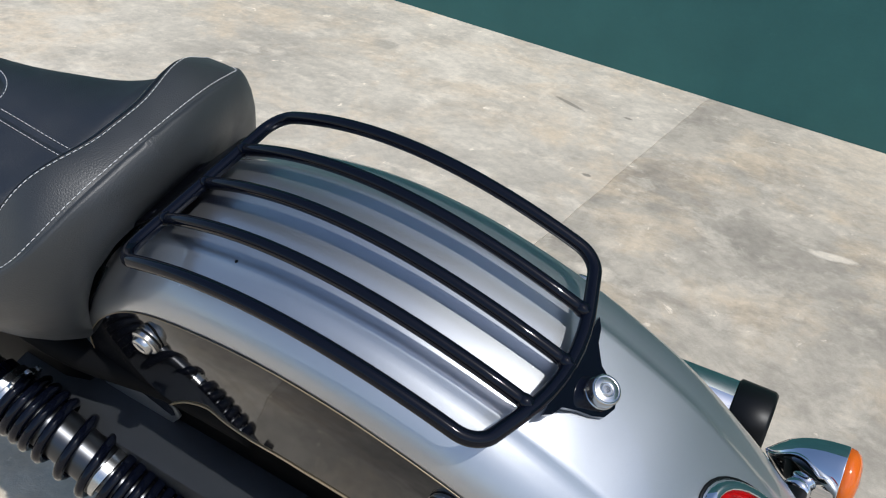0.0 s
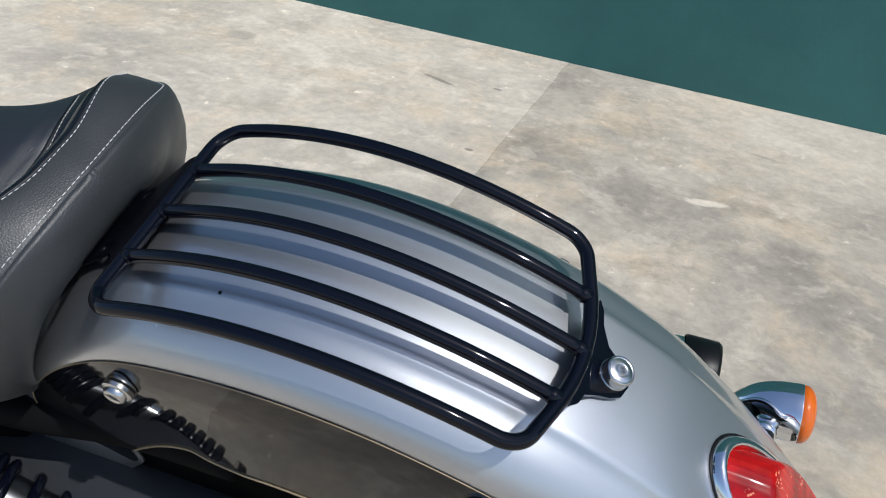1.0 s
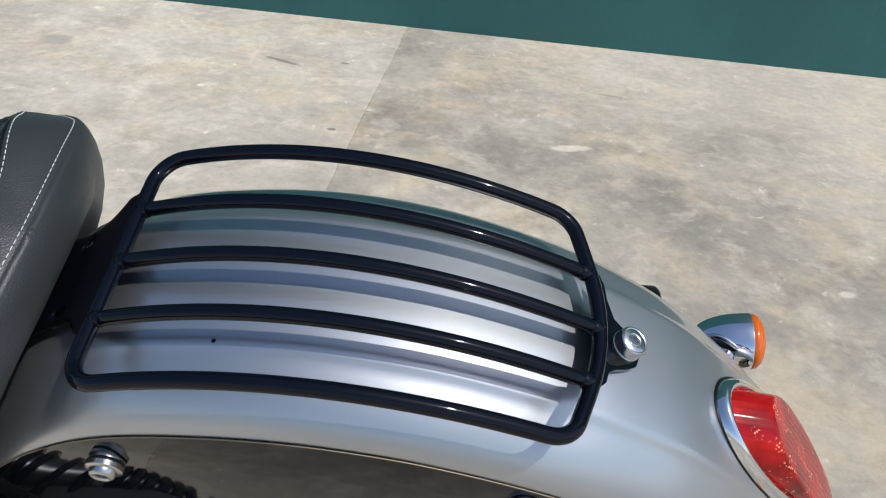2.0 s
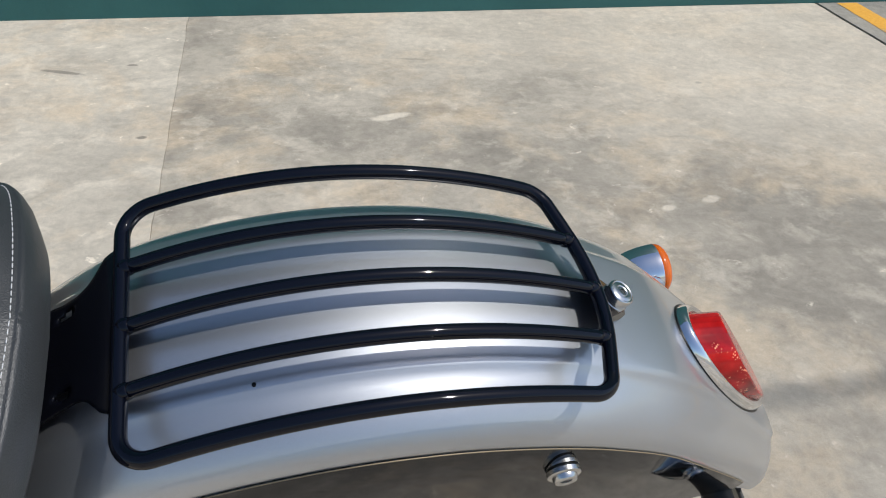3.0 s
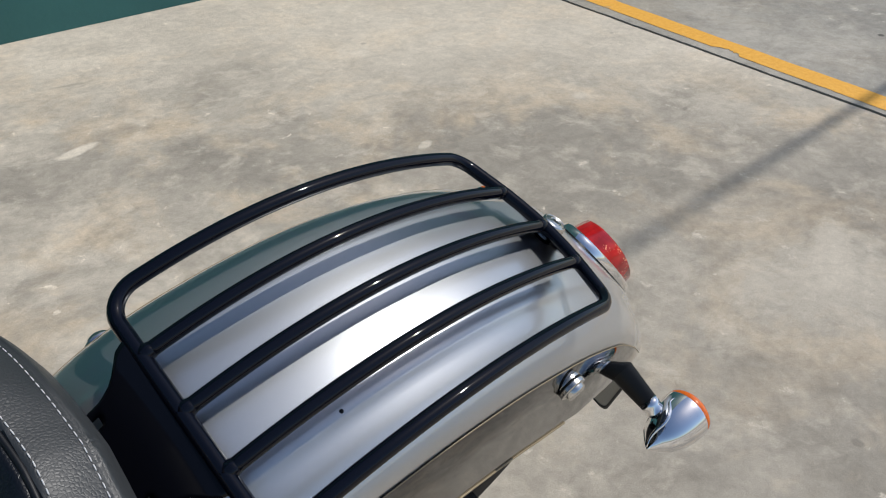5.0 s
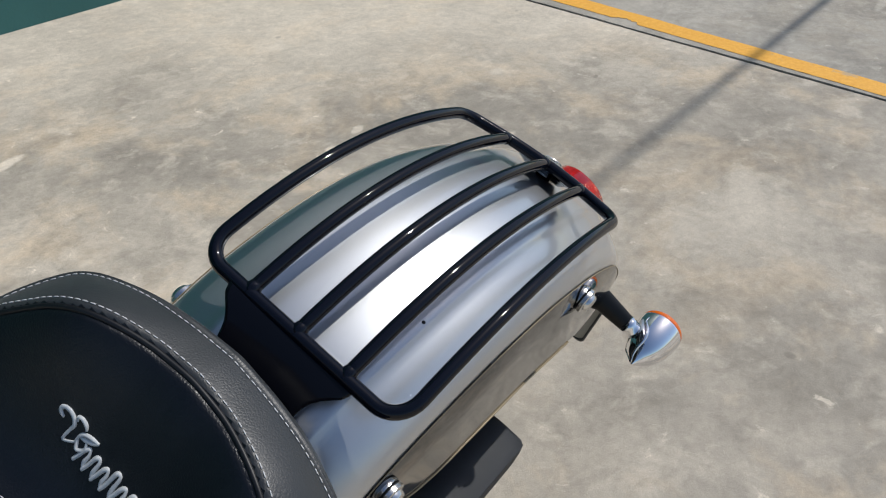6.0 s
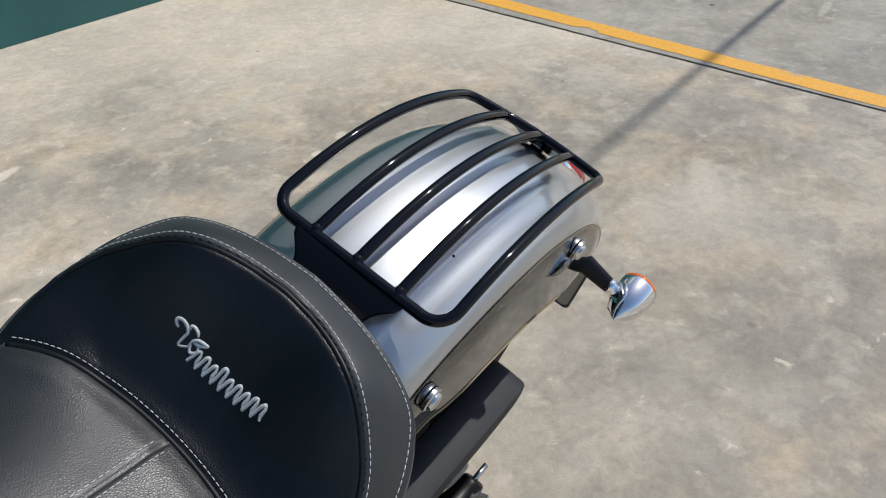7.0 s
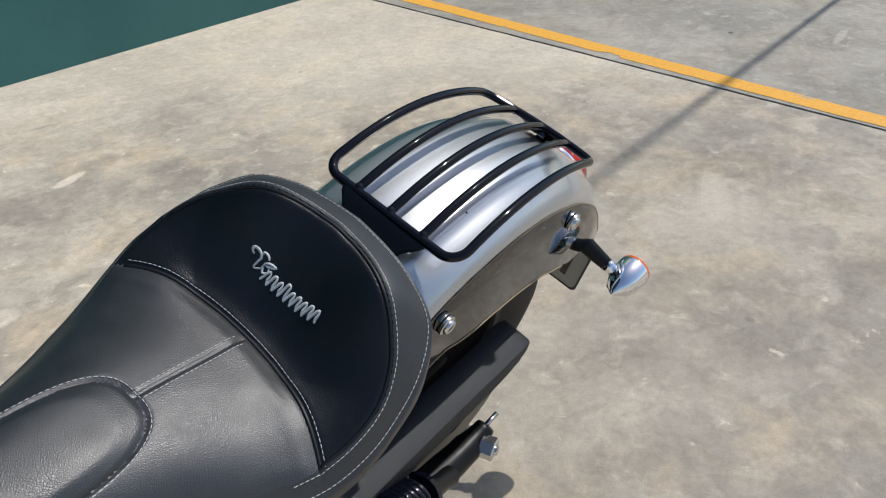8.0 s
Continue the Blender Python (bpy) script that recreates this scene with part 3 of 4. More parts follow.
# turn signals
def turn_signal(side):
    c = Vector((0.326, -0.1865, 0.4965)) if side < 0 else Vector((0.326, 0.177, 0.505))
    way = Vector((1, 0, 0.15)).normalized()
    bm = bmesh.new()
    turned(bm, c, way, [(0.965 * a, 0.955 * r) for a, r in ((-0.0060, 0.0000), (-0.0050, 0.0016), (0.0010, 0.0079), (0.0087, 0.0152), (0.0161, 0.0213), (0.0254, 0.0261), (0.0365, 0.0298), (0.0494, 0.0321), (0.0624, 0.0331), (0.0688, 0.0333), (0.0695, 0.0332), (0.0702, 0.0324), (0.0688, 0.0296), (0.0605, 0.0185), (0.0605, 0.0000))], 40)
    body = part("turn_signal", bm, CHROME, moto, "chrome bullet turn signal with amber lens")
    bm = bmesh.new()
    turned(bm, c, way, [(0.965 * a, 0.955 * r) for a, r in ((0.0693, 0.0315), (0.0707, 0.0326), (0.0762, 0.0316), (0.0813, 0.0270), (0.0847, 0.0180), (0.0864, 0.0000))], 40)
    part("lens", bm, AMBER, body, "amber plastic lens")
    # a leaf-shaped fold round the stalk's foot, meeting at the pointed tip
    inward = Vector((0, -side, 0.28)).normalized()
    inward = (inward - way * inward.dot(way)).normalized()
    over = way.cross(inward)
    for turn in (-1, 1):
        bm = bmesh.new()
        ridge = []
        for k in range(17):
            u = k / 16
            a = turn * (0.30 + 0.55 * math.sin(math.pi * min(1.0, u * 1.15)) + 0.25 * u)
            along = -0.004 + 0.063 * u
            r = lerp_table(along, [(-0.0050, 0.0016), (0.0010, 0.0079), (0.0087, 0.0152), (0.0161, 0.0213), (0.0254, 0.0261), (0.0365, 0.0298), (0.0494, 0.0321), (0.0624, 0.0331)])
            ridge.append(c + way * 0.965 * along + (inward * math.cos(a) + over * math.sin(a)) * (0.955 * r - 0.0006))
        sweep(bm, ridge, [0.0010 + 0.0018 * math.sin(math.pi * k / 16) for k in range(17)], 10)
        part("fold", bm, CHROME, body, "raised chrome fold round the stalk's foot")
    root = Vector((0.346, side * 0.080, 0.534))
    tip = c + way * 0.034 + Vector((0, -side * 0.028, 0.008))
    bm = bmesh.new()
    line = [root.lerp(tip, k / 10) for k in range(11)]
    sweep(bm, line, [0.0168, 0.0165, 0.0160, 0.0154, 0.0148, 0.0142, 0.0136, 0.0130, 0.0124, 0.0118, 0.0112], 18, squash=0.72)
    part("stalk", bm, SATIN_BLACK, body, "black tapered stalk")
    bm = bmesh.new()
    turned(bm, tip - (tip - root).normalized() * 0.014, tip - root, [(0, 0.0095), (0.001, 0.0124), (0.008, 0.0128), (0.0105, 0.0115), (0.018, 0.0122), (0.026, 0.0160), (0.034, 0.0205), (0.038, 0.0210)], 22)
    part("collar", bm, CHROME, body, "chrome collar between stalk and housing")


turn_signal(-1)
turn_signal(1)

# number plate, seen from behind its face, on a short black carrier
def plate_outline(grow, lift):
    """A rounded oblong in the plate's plane; lift is towards the wheel."""
    tilt = Euler((0, radians(-6), 0)).to_matrix()
    out = []
    for k in range(32):
        s = 2 * math.pi * (k + 0.5) / 32
        y = math.copysign(0.096 + grow, math.cos(s)) + 0.012 * math.cos(s)
        z = math.copysign(0.0405 + grow, math.sin(s)) + 0.012 * math.sin(s)
        out.append(Vector((0.419, 0, 0.408)) + tilt @ Vector((-lift, y, z)))
    return out


bm = bmesh.new()
plate(bm, plate_outline(0.0, 0.0015), 0.003, (-1, 0, 0))
number_plate = part("number_plate", bm, PLATE, moto, "dull pressed metal number plate", smooth=False)
bm = bmesh.new()
grid(bm, [plate_outline(g_, l_) for g_, l_ in ((0.001, -0.0022), (0.0016, 0.002), (-0.0022, 0.0026), (-0.0026, 0.0012))], close=True)
part("border", bm, DARK_MARK, number_plate, "dark plastic border")
for k in range(5):
    bm = bmesh.new()
    box(bm, (0.4165, -0.072 + 0.036 * k, 0.405), (0.0025, 0.013, 0.050), Euler((0, radians(-6), 0)).to_matrix(), 0.0008)
    part("raised_bar", bm, DARK_MARK, number_plate)
bm = bmesh.new()
box(bm, (0.415, 0, 0.472), (0.014, 0.06, 0.07), None, 0.004)
part("plate_carrier", bm, SATIN_BLACK, moto)

# rear wheel
WX, WC = 0.03, 0.325
bm = bmesh.new()
rows = []
for i in range(72):
    a = 2 * math.pi * i / 72
    row = []
    for y, r in ((-0.05, 0.215), (-0.066, 0.24), (-0.075, 0.275), (-0.072, 0.305), (-0.058, 0.328), (-0.034, 0.341), (0, 0.3455), (0.034, 0.341), (0.058, 0.328), (0.072, 0.305), (0.075, 0.275), (0.066, 0.24), (0.05, 0.215)):
        row.append((WX + r * 0.926 * math.cos(a), y, WC + r * 0.926 * math.sin(a)))
    rows.append(row)
rows.append(rows[0])
grid(bm, rows)
bmesh.ops.remove_doubles(bm, verts=bm.verts, dist=1e-5)
wheel = part("rear_wheel", bm, RUBBER, moto, "black tyre on a dark cast wheel")
bm = bmesh.new()
turned(bm, (WX, -0.055, WC), (0, 1, 0), [(0, 0.19), (0, 0.206), (0.012, 0.2), (0.055, 0.19), (0.098, 0.2), (0.11, 0.206), (0.11, 0.19), (0.09, 0.18), (0.02, 0.18), (0, 0.19)], 48)
part("rim", bm, SATIN_BLACK, wheel)
bm = bmesh.new()
turned(bm, (WX, -0.10, WC), (0, 1, 0), [(0, 0), (0, 0.06), (0.03, 0.085), (0.05, 0.045), (0.15, 0.045), (0.17, 0.07), (0.2, 0.07), (0.2, 0)], 32)
part("hub", bm, SATIN_BLACK, wheel)
for k in range(5):
    a = 2 * math.pi * k / 5 + 0.3
    bm = bmesh.new()
    sweep(bm, [(WX + r * math.cos(a), 0, WC + r * math.sin(a)) for r in (0.035, 0.1, 0.19)], [0.03, 0.022, 0.026], 12)
    part("spoke", bm, SATIN_BLACK, wheel)

# swingarm, axle nut and drive-belt guard on the stand side
bm = bmesh.new()
sweep(bm, spline([(0.034, -0.172, 0.372), (0.020, -0.172, 0.366), (-0.05, -0.171, 0.352), (-0.20, -0.162, 0.362), (-0.46, -0.135, 0.39)], 5), [0.008, 0.013, 0.015, 0.016, 0.017, 0.017, 0.018, 0.020, 0.024, 0.024, 0.025, 0.026, 0.026, 0.027, 0.027, 0.028, 0.028, 0.028, 0.028, 0.028, 0.028], 18)
swing = part("swingarm", bm, SATIN_BLACK, moto, "satin black swingarm")
bm = bmesh.new()
sweep(bm, spline([(0.03, 0.15, 0.335), (-0.20, 0.14, 0.372), (-0.46, 0.12, 0.39)], 5), 0.026, 16)
part("swingarm_beam", bm, MATT_BLACK, swing)
bm = bmesh.new()
turned(bm, (0.006, -0.186, 0.360), (0.25, -1, 0.25), [(0, 0), (0, 0.0215), (0.0025, 0.0215), (0.0026, 0.0190), (0.0210, 0.0190), (0.0230, 0.0170), (0.0230, 0)], 6)
part("axle_nut", bm, STEEL, swing, "bright hexagonal axle nut", smooth=False)
bm = bmesh.new()
turned(bm, (0.0108, -0.2055, 0.3650), (0.25, -1, 0.25), [(0, 0), (0, 0.0080), (0.006, 0.0080), (0.007, 0.0068), (0.007, 0)], 20)
sharpen(part("axle_end", bm, STEEL, swing, "threaded end of the axle"), 40)
bm = bmesh.new()
sweep(bm, [(0.026, -0.172, 0.378), (0.054, -0.172, 0.3835)], 0.0040, 12)
part("adjuster_bolt", bm, STEEL, swing, "thin bright adjuster bolt")

bm = bmesh.new()
rows = []
for x, near, far, z, drop in ((0.1085, -0.138, -0.108, 0.503, 0.006), (0.1060, -0.148, -0.098, 0.509, 0.014), (0.100, -0.1525, -0.099, 0.5125, 0.024), (0.088, -0.154, -0.096, 0.5145, 0.034), (0.06, -0.1545, -0.095, 0.516, 0.046), (0.02, -0.155, -0.095, 0.517, 0.052), (-0.05, -0.155, -0.095, 0.517, 0.054), (-0.15, -0.1555, -0.096, 0.516, 0.054), (-0.28, -0.157, -0.092, 0.514, 0.054), (-0.46, -0.160, -0.10, 0.508, 0.054)):
    rows.append([(x - 0.004, far + 0.002, z - drop * 0.6), (x, far, z - 0.0016), (x, far - 0.0016, z), (x, (near + far) / 2, z + 0.0012), (x, near + 0.0022, z), (x, near + 0.0005, z - 0.0007), (x, near, z - 0.0024), (x - 0.002, near - 0.002, z - drop * 0.6), (x - 0.005, near - 0.002, z - drop)])
grid(bm, rows)
bmesh.ops.solidify(bm, geom=list(bm.faces), thickness=0.003)
sharpen(part("belt_guard", bm, PLASTIC, moto, "grey-black textured plastic drive belt guard"), 50)
bm = bmesh.new()
turned(bm, (WX, -0.130, WC), (0, 1, 0), [(0, 0.02), (0, 0.105), (0.022, 0.105), (0.022, 0.02)], 48)
part("belt_pulley", bm, SATIN_BLACK, moto)

# shock absorbers, frame rails under the seat
for side in (-1, 1):
    top, low = Vector((-0.44, side * 0.178, 0.585)), Vector((-0.09, side * 0.185, 0.375))
    way = (low - top).normalized()
    L = (low - top).length
    bm = bmesh.new()
    turned(bm, top, way, [(-0.01, 0), (-0.01, 0.02), (0.03, 0.022), (0.05, 0.022), (L * 0.70, 0.016), (L * 0.77, 0.015), (L * 0.95, 0.014), (L + 0.01, 0.016), (L + 0.012, 0)], 28)
    shock = sharpen(part("shock_absorber", bm, SATIN_BLACK, moto, "black shock absorber with coil spring and bright collars"), 40)
    x = way.orthogonal().normalized()
    y = way.cross(x)
    # the spring: close-wound above, open over the polished body, close again below
    bm = bmesh.new()
    coil, along = [], 0.066
    for k in range(13 * 18 + 1):
        a = 2 * math.pi * k / 18
        turn = k / 18
        coil.append(top + way * along + 0.0325 * (math.cos(a) * x + math.sin(a) * y))
        along += (0.0128 if turn < 4 else 0.029 if turn < 7 else 0.0135) / 18
    sweep(bm, coil, 0.0056, 10)
    part("spring", bm, RACK_BLACK, shock, "gloss black progressive coil spring")
    bm = bmesh.new()
    turned(bm, top, way, [(0.060, 0.018), (0.060, 0.0262), (0.186, 0.0262), (0.187, 0.022), (0.300, 0.022), (0.300, 0.016)], 32)
    sharpen(part("shock_body", bm, DARK_STEEL, shock, "dark polished metal shock body"), 35)
    for near, far, r, mat in ((0.048, 0.058, 0.0300, STEEL), (0.058, 0.066, 0.0345, STEEL), (0.186, 0.198, 0.0290, STEEL), (0.034, 0.048, 0.0270, RACK_BLACK), (0.300, 0.312, 0.0360, RACK_BLACK)):
        bm = bmesh.new()
        turned(bm, top, way, [(near, 0.016), (near, r - 0.001), (near + 0.001, r), (far - 0.001, r), (far, r - 0.001), (far, 0.016)], 32)
        sharpen(part("collar", bm, mat, shock, "bright steel collar" if mat is STEEL else "black spring seat"), 40)
    for k in range(9):
        bm = bmesh.new()
        a = 2 * math.pi * k / 9
        at = top + way * 0.062 + 0.0345 * (math.cos(a) * x + math.sin(a) * y)
        box(bm, at, (0.006, 0.006, 0.006), None, 0.001)
        part("adjuster_notch", bm, STEEL, shock)
    bm = bmesh.new()
    sweep(bm, spline([(-0.10, side * 0.095, 0.60), (-0.22, side * 0.095, 0.585), (-0.36, side * 0.12, 0.60), (-0.60, side * 0.11, 0.62)], 5), 0.017, 14)
    part("frame_rail", bm, MATT_BLACK, moto)
bm = bmesh.new()
box(bm, (-0.575, 0, 0.445), (0.45, 0.25, 0.30), None, 0.04)
part("under_seat_cover", bm, MATT_BLACK, moto, "black cover below the seat")

bm = bmesh.new()
rows = []
for x, lo_z, hi_z in ((-0.50, 0.36, 0.60), (-0.36, 0.37, 0.58), (-0.26, 0.40, 0.60), (-0.16, 0.44, 0.635), (-0.06, 0.46, 0.655), (0.03, 0.47, 0.65)):
    rows.append([(x, -0.094, hi_z), (x, -0.100, hi_z - 0.02), (x, -0.102, (lo_z + hi_z) / 2), (x, -0.100, lo_z)])
grid(bm, rows)
bmesh.ops.solidify(bm, geom=list(bm.faces), thickness=0.004)
part("inner_shield", bm, MATT_BLACK, moto, "black shield between frame and tyre")

# exhaust muffler on the far side
bm = bmesh.new()
turned(bm, (-0.443, 0.234, 0.380), (1, 0.03, 0.04), [(0, 0.02), (0.02, 0.036), (0.06, 0.0445), (0.728, 0.0445), (0.73, 0.042), (0.73, 0)], 40)
muffler = part("muffler", bm, CHROME, moto, "chrome exhaust muffler with black end cap")
bm = bmesh.new()
turned(bm, (-0.443, 0.234, 0.380), (1, 0.03, 0.04), [(0.720, 0.0455), (0.722, 0.047), (0.760, 0.046), (0.764, 0.043), (0.764, 0.037), (0.735, 0.035), (0.735, 0)], 40)
part("end_cap", bm, SATIN_BLACK, muffler, "black round end cap")

# ---- seat ----
OUT = [(-0.222, 0.0, 0.842), (-0.2245, 0.04, 0.839), (-0.2295, 0.08, 0.832), (-0.2395, 0.12, 0.818), (-0.2555, 0.142, 0.803), (-0.287, 0.161, 0.782), (-0.325, 0.171, 0.756), (-0.362, 0.174, 0.737), (-0.40, 0.168, 0.720), (-0.44, 0.154, 0.714), (-0.475, 0.140, 0.714), (-0.55, 0.114, 0.714), (-0.65, 0.100, 0.71), (-0.75, 0.096, 0.71), (-0.84, 0.095, 0.71)]
RIM3 = spline(OUT, 20)
RIM = [(q.x, q.y) for q in RIM3]
RIMX = np.array([q.x for q in RIM3] + [q.x for q in RIM3])
RIMY = np.array([q.y for q in RIM3] + [-q.y for q in RIM3])
RIMZ = np.array([q.z for q in RIM3] + [q.z for q in RIM3])
STEP = [(RIM3[min(i + 1, len(RIM3) - 1)] - RIM3[max(i - 1, 0)]).to_2d().length / 2 for i in range(len(RIM3))]
STEP = np.array(STEP + STEP)
BASE = [(-0.84, 0.802), (-0.66, 0.788), (-0.57, 0.782), (-0.495, 0.775), (-0.45, 0.768), (-0.40, 0.759), (-0.36, 0.754), (-0.30, 0.750), (-0.20, 0.750)]


# the seam between the inner panels and the border, one half
SEAM3 = spline([(-0.2535, 0.0, 0), (-0.256, 0.03, 0), (-0.264, 0.06, 0), (-0.2765, 0.092, 0), (-0.2895, 0.116, 0), (-0.304, 0.1345, 0), (-0.3265, 0.149, 0), (-0.355, 0.1545, 0), (-0.39, 0.151, 0), (-0.43, 0.139, 0), (-0.475, 0.121, 0), (-0.55, 0.096, 0), (-0.65, 0.082, 0), (-0.84, 0.078, 0)], 8)
FAR_SIDE = 0.93     # the border is drawn narrower on the far side
SEAM_A = np.array([(q.x, q.y) for q in SEAM3[:-1]])
SEAM_D = np.array([(b.x - a.x, b.y - a.y) for a, b in zip(SEAM3, SEAM3[1:])])


def seam_gap(x, y):
    """Distance from the inner seam: positive on the inner panels, negative on the border."""
    off = np.array((x, abs(y) * (FAR_SIDE if y > 0 else 1.0))) - SEAM_A
    t = np.clip((off * SEAM_D).sum(1) / (SEAM_D ** 2).sum(1), 0, 1)
    away = off - t[:, None] * SEAM_D
    k = int((away ** 2).sum(1).argmin())
    side = SEAM_D[k][0] * off[k][1] - SEAM_D[k][1] * off[k][0]
    return math.copysign(float(np.hypot(*away[k])), side)


rim_x = np.array([q.x for q in RIM3])[::-1].copy()
rim_y = np.array([q.y for q in RIM3])[::-1].copy()
rim_z = np.array([q.z for q in RIM3])[::-1].copy()


def seam_x(y):
    """The curved seam across the seat."""
    return -0.3615 + 0.045 * y - 1.35 * y * y - 10 * y ** 4


def rim_gap(x, y):
    """A smooth distance from the rim, exact along straight stretches."""
    gap = (RIMX - x) ** 2 + (RIMY - y) ** 2
    return float((math.pi / 2 / (STEP / np.maximum(gap, 4e-6) ** 2).sum()) ** (1 / 3))


def pad_edge(x, y):
    """Distance from the centre pad's edge: negative on the pad."""
    pad = (abs((x + 0.60) / 0.1095) ** 2.8 + abs(y / 0.0505) ** 2.8) ** (1 / 2.8)
    return (pad - 1) * 0.07 if x > -0.60 else abs(y) - 0.0505


def seat_z(x, y):
    gap = (RIMX - x) ** 2 + (RIMY - y) ** 2
    near = STEP / np.maximum(gap, 4e-6) ** 2
    d = rim_gap(x, y)
    ds = seam_gap(x, y)
    rim = float((RIMZ * near).sum() / near.sum())
    base = lerp_table(x, BASE)
    half = float(np.interp(x, rim_x, rim_y))
    edge_rim = float(np.interp(x, rim_x, rim_z))
    rear = smooth01((x + 0.475) / 0.12)
    front_z = base - (base - edge_rim) * min(1.0, abs(y) / max(half, 1e-4)) ** 2.6
    t_ = d / (d + max(0.0, -ds))
    crest = rim + (0.0125 + 0.018 * smooth01((abs(y) - 0.015) / 0.10)) * (0.80 + 0.20 * smooth01((x + 0.345) / 0.06)) * t_ * (1.2 - 0.2 * t_)
    inner = smooth01((ds + 0.002) / 0.110)
    rear_z = crest + (base - 0.25 * y * y - crest) * inner
    z = front_z + (rear_z - front_z) * rear
    z -= 0.0028 * math.exp(-((ds - 0.003) / 0.0022) ** 2) * smooth01((x + 0.40) / 0.05)
    z -= 0.0032 * math.exp(-((x - seam_x(y) - 0.003) / 0.0028) ** 2) * smooth01((d - 0.008) / 0.01)
    if x < seam_x(y):
        z += 0.004 * smooth01((seam_x(y) - x) / 0.02) * smooth01(d / 0.03)
    edge = pad_edge(x, y)
    if seam_x(y) > x and edge > 0:
        z -= 0.0022 * math.exp(-(y / 0.0020) ** 2)
    z -= 0.0028 * math.exp(-(edge / 0.0025) ** 2)
    z += 0.004 * smooth01(-edge / 0.02)
    return z


LOW = [(0, 0.738), (0.06, 0.730), (0.09, 0.713), (0.106, 0.690), (0.13, 0.655), (0.15, 0.640), (0.2, 0.62)]
bm = bmesh.new()
NU, NV = 250, 150
arc = np.concatenate([[0.0], np.cumsum([(b - a).to_2d().length for a, b in zip(RIM3, RIM3[1:])])])
xs = [float(np.interp(arc[-1] * (k / NU) ** 1.15, arc, [q.x for q in RIM3])) for k in range(NU + 1)]
rows = []
for k, x in enumerate(xs):
    half = float(np.interp(x, rim_x, rim_y))
    rows.append([(x, half * (2 * j / NV - 1), 0) for j in range(NV + 1)])
top = []
for row in rows[1:]:
    top.append([(x, y, seat_z(x, y)) for x, y, _ in row])
vs = grid(bm, top)
inner_faces = {i for i, f in enumerate(bm.faces) if (c := f.calc_center_median()) and (seam_gap(c.x, c.y) > 0.001 or c.x < -0.62)}
soft = [v for row in vs for v in row if rim_gap(v.co.x, v.co.y) < 0.008]
for _ in range(8):
    bmesh.ops.smooth_vert(bm, verts=soft, factor=0.5, use_axis_z=True)
# walls: from the rim round the rear, out over a soft bulge and down
loop = [v for v in (row[-1] for row in vs[::-1])] + vs[0][-2:0:-1] + [row[0] for row in vs]
prev, walls = loop, []
for out_here, f in ((0.0012, 0.012), (0.0020, 0.04), (0.0026, 0.12), (0.0025, 0.25), (-0.003, 0.45), (-0.014, 0.68), (-0.030, 0.88), (-0.048, 1.0)):
    ring = []
    for i, v0 in enumerate(loop):
        a = loop[max(i - 1, 0)].co
        b = loop[min(i + 1, len(loop) - 1)].co
        t = Vector((b.x - a.x, b.y - a.y, 0)).normalized()
        nrm = Vector((t.y, -t.x, 0))
        if nrm.dot(Vector((v0.co.x + 0.42, v0.co.y, 0))) < 0:
            nrm = -nrm
        low = lerp_table(abs(v0.co.y), LOW) - 0.02 * smooth01((-0.45 - v0.co.x) / 0.2)
        out = out_here + 0.009 * (1 - smooth01((abs(v0.co.y) - 0.05) / 0.08)) * smooth01((v0.co.x + 0.30) / 0.05) * min(1.0, 4 * f) * smooth01((0.95 - f) / 0.4) + 0.005 * smooth01((v0.co.x + 0.33) / 0.06) * min(1.0, 6 * f) * smooth01((0.95 - f) / 0.4)
        ring.append(bm.verts.new((v0.co.x + nrm.x * out, v0.co.y + nrm.y * out, v0.co.z + (low - v0.co.z) * f)))
    for i in range(len(loop) - 1):
        bm.faces.new((prev[i], prev[i + 1], ring[i + 1], ring[i]))
    prev = ring
    walls.append(ring)
for _ in range(6):
    bmesh.ops.smooth_vert(bm, verts=[v for ring in walls[:-1] for v in ring[1:-1]], factor=0.5, use_axis_x=True, use_axis_y=True, use_axis_z=True)
bm.faces.ensure_lookup_table()
panel_of = {}
for i, f in enumerate(bm.faces):
    c = f.calc_center_median()
    if i not in inner_faces:
        panel_of[i] = "border"
    elif c.x > seam_x(c.y) + 0.002:
        panel_of[i] = "backrest"
    else:
        panel_of[i] = "pad" if pad_edge(c.x, c.y) < 0 else "front"


def panel(which):
    """One sewn panel of the seat's cover."""
    own = bm.copy()
    own.faces.ensure_lookup_table()
    bmesh.ops.delete(own, geom=[f for i, f in enumerate(own.faces) if panel_of[i] != which], context="FACES")
    return own


# front and pad take the lighter copy, the backrest the shaded one
seat = part("seat", panel("front"), LEATHER_LIT, moto, "black grained leather solo seat with white stitching")
part("seat_border", panel("border"), VINYL, seat, "smoother grey-black vinyl border and sides")
part("backrest_panel", panel("backrest"), LEATHER_SHADED, seat, "black grained leather backrest, shade put into its deeper black")
part("centre_pad", panel("pad"), LEATHER_LIT, seat, "raised rounded centre pad")
bm.free()


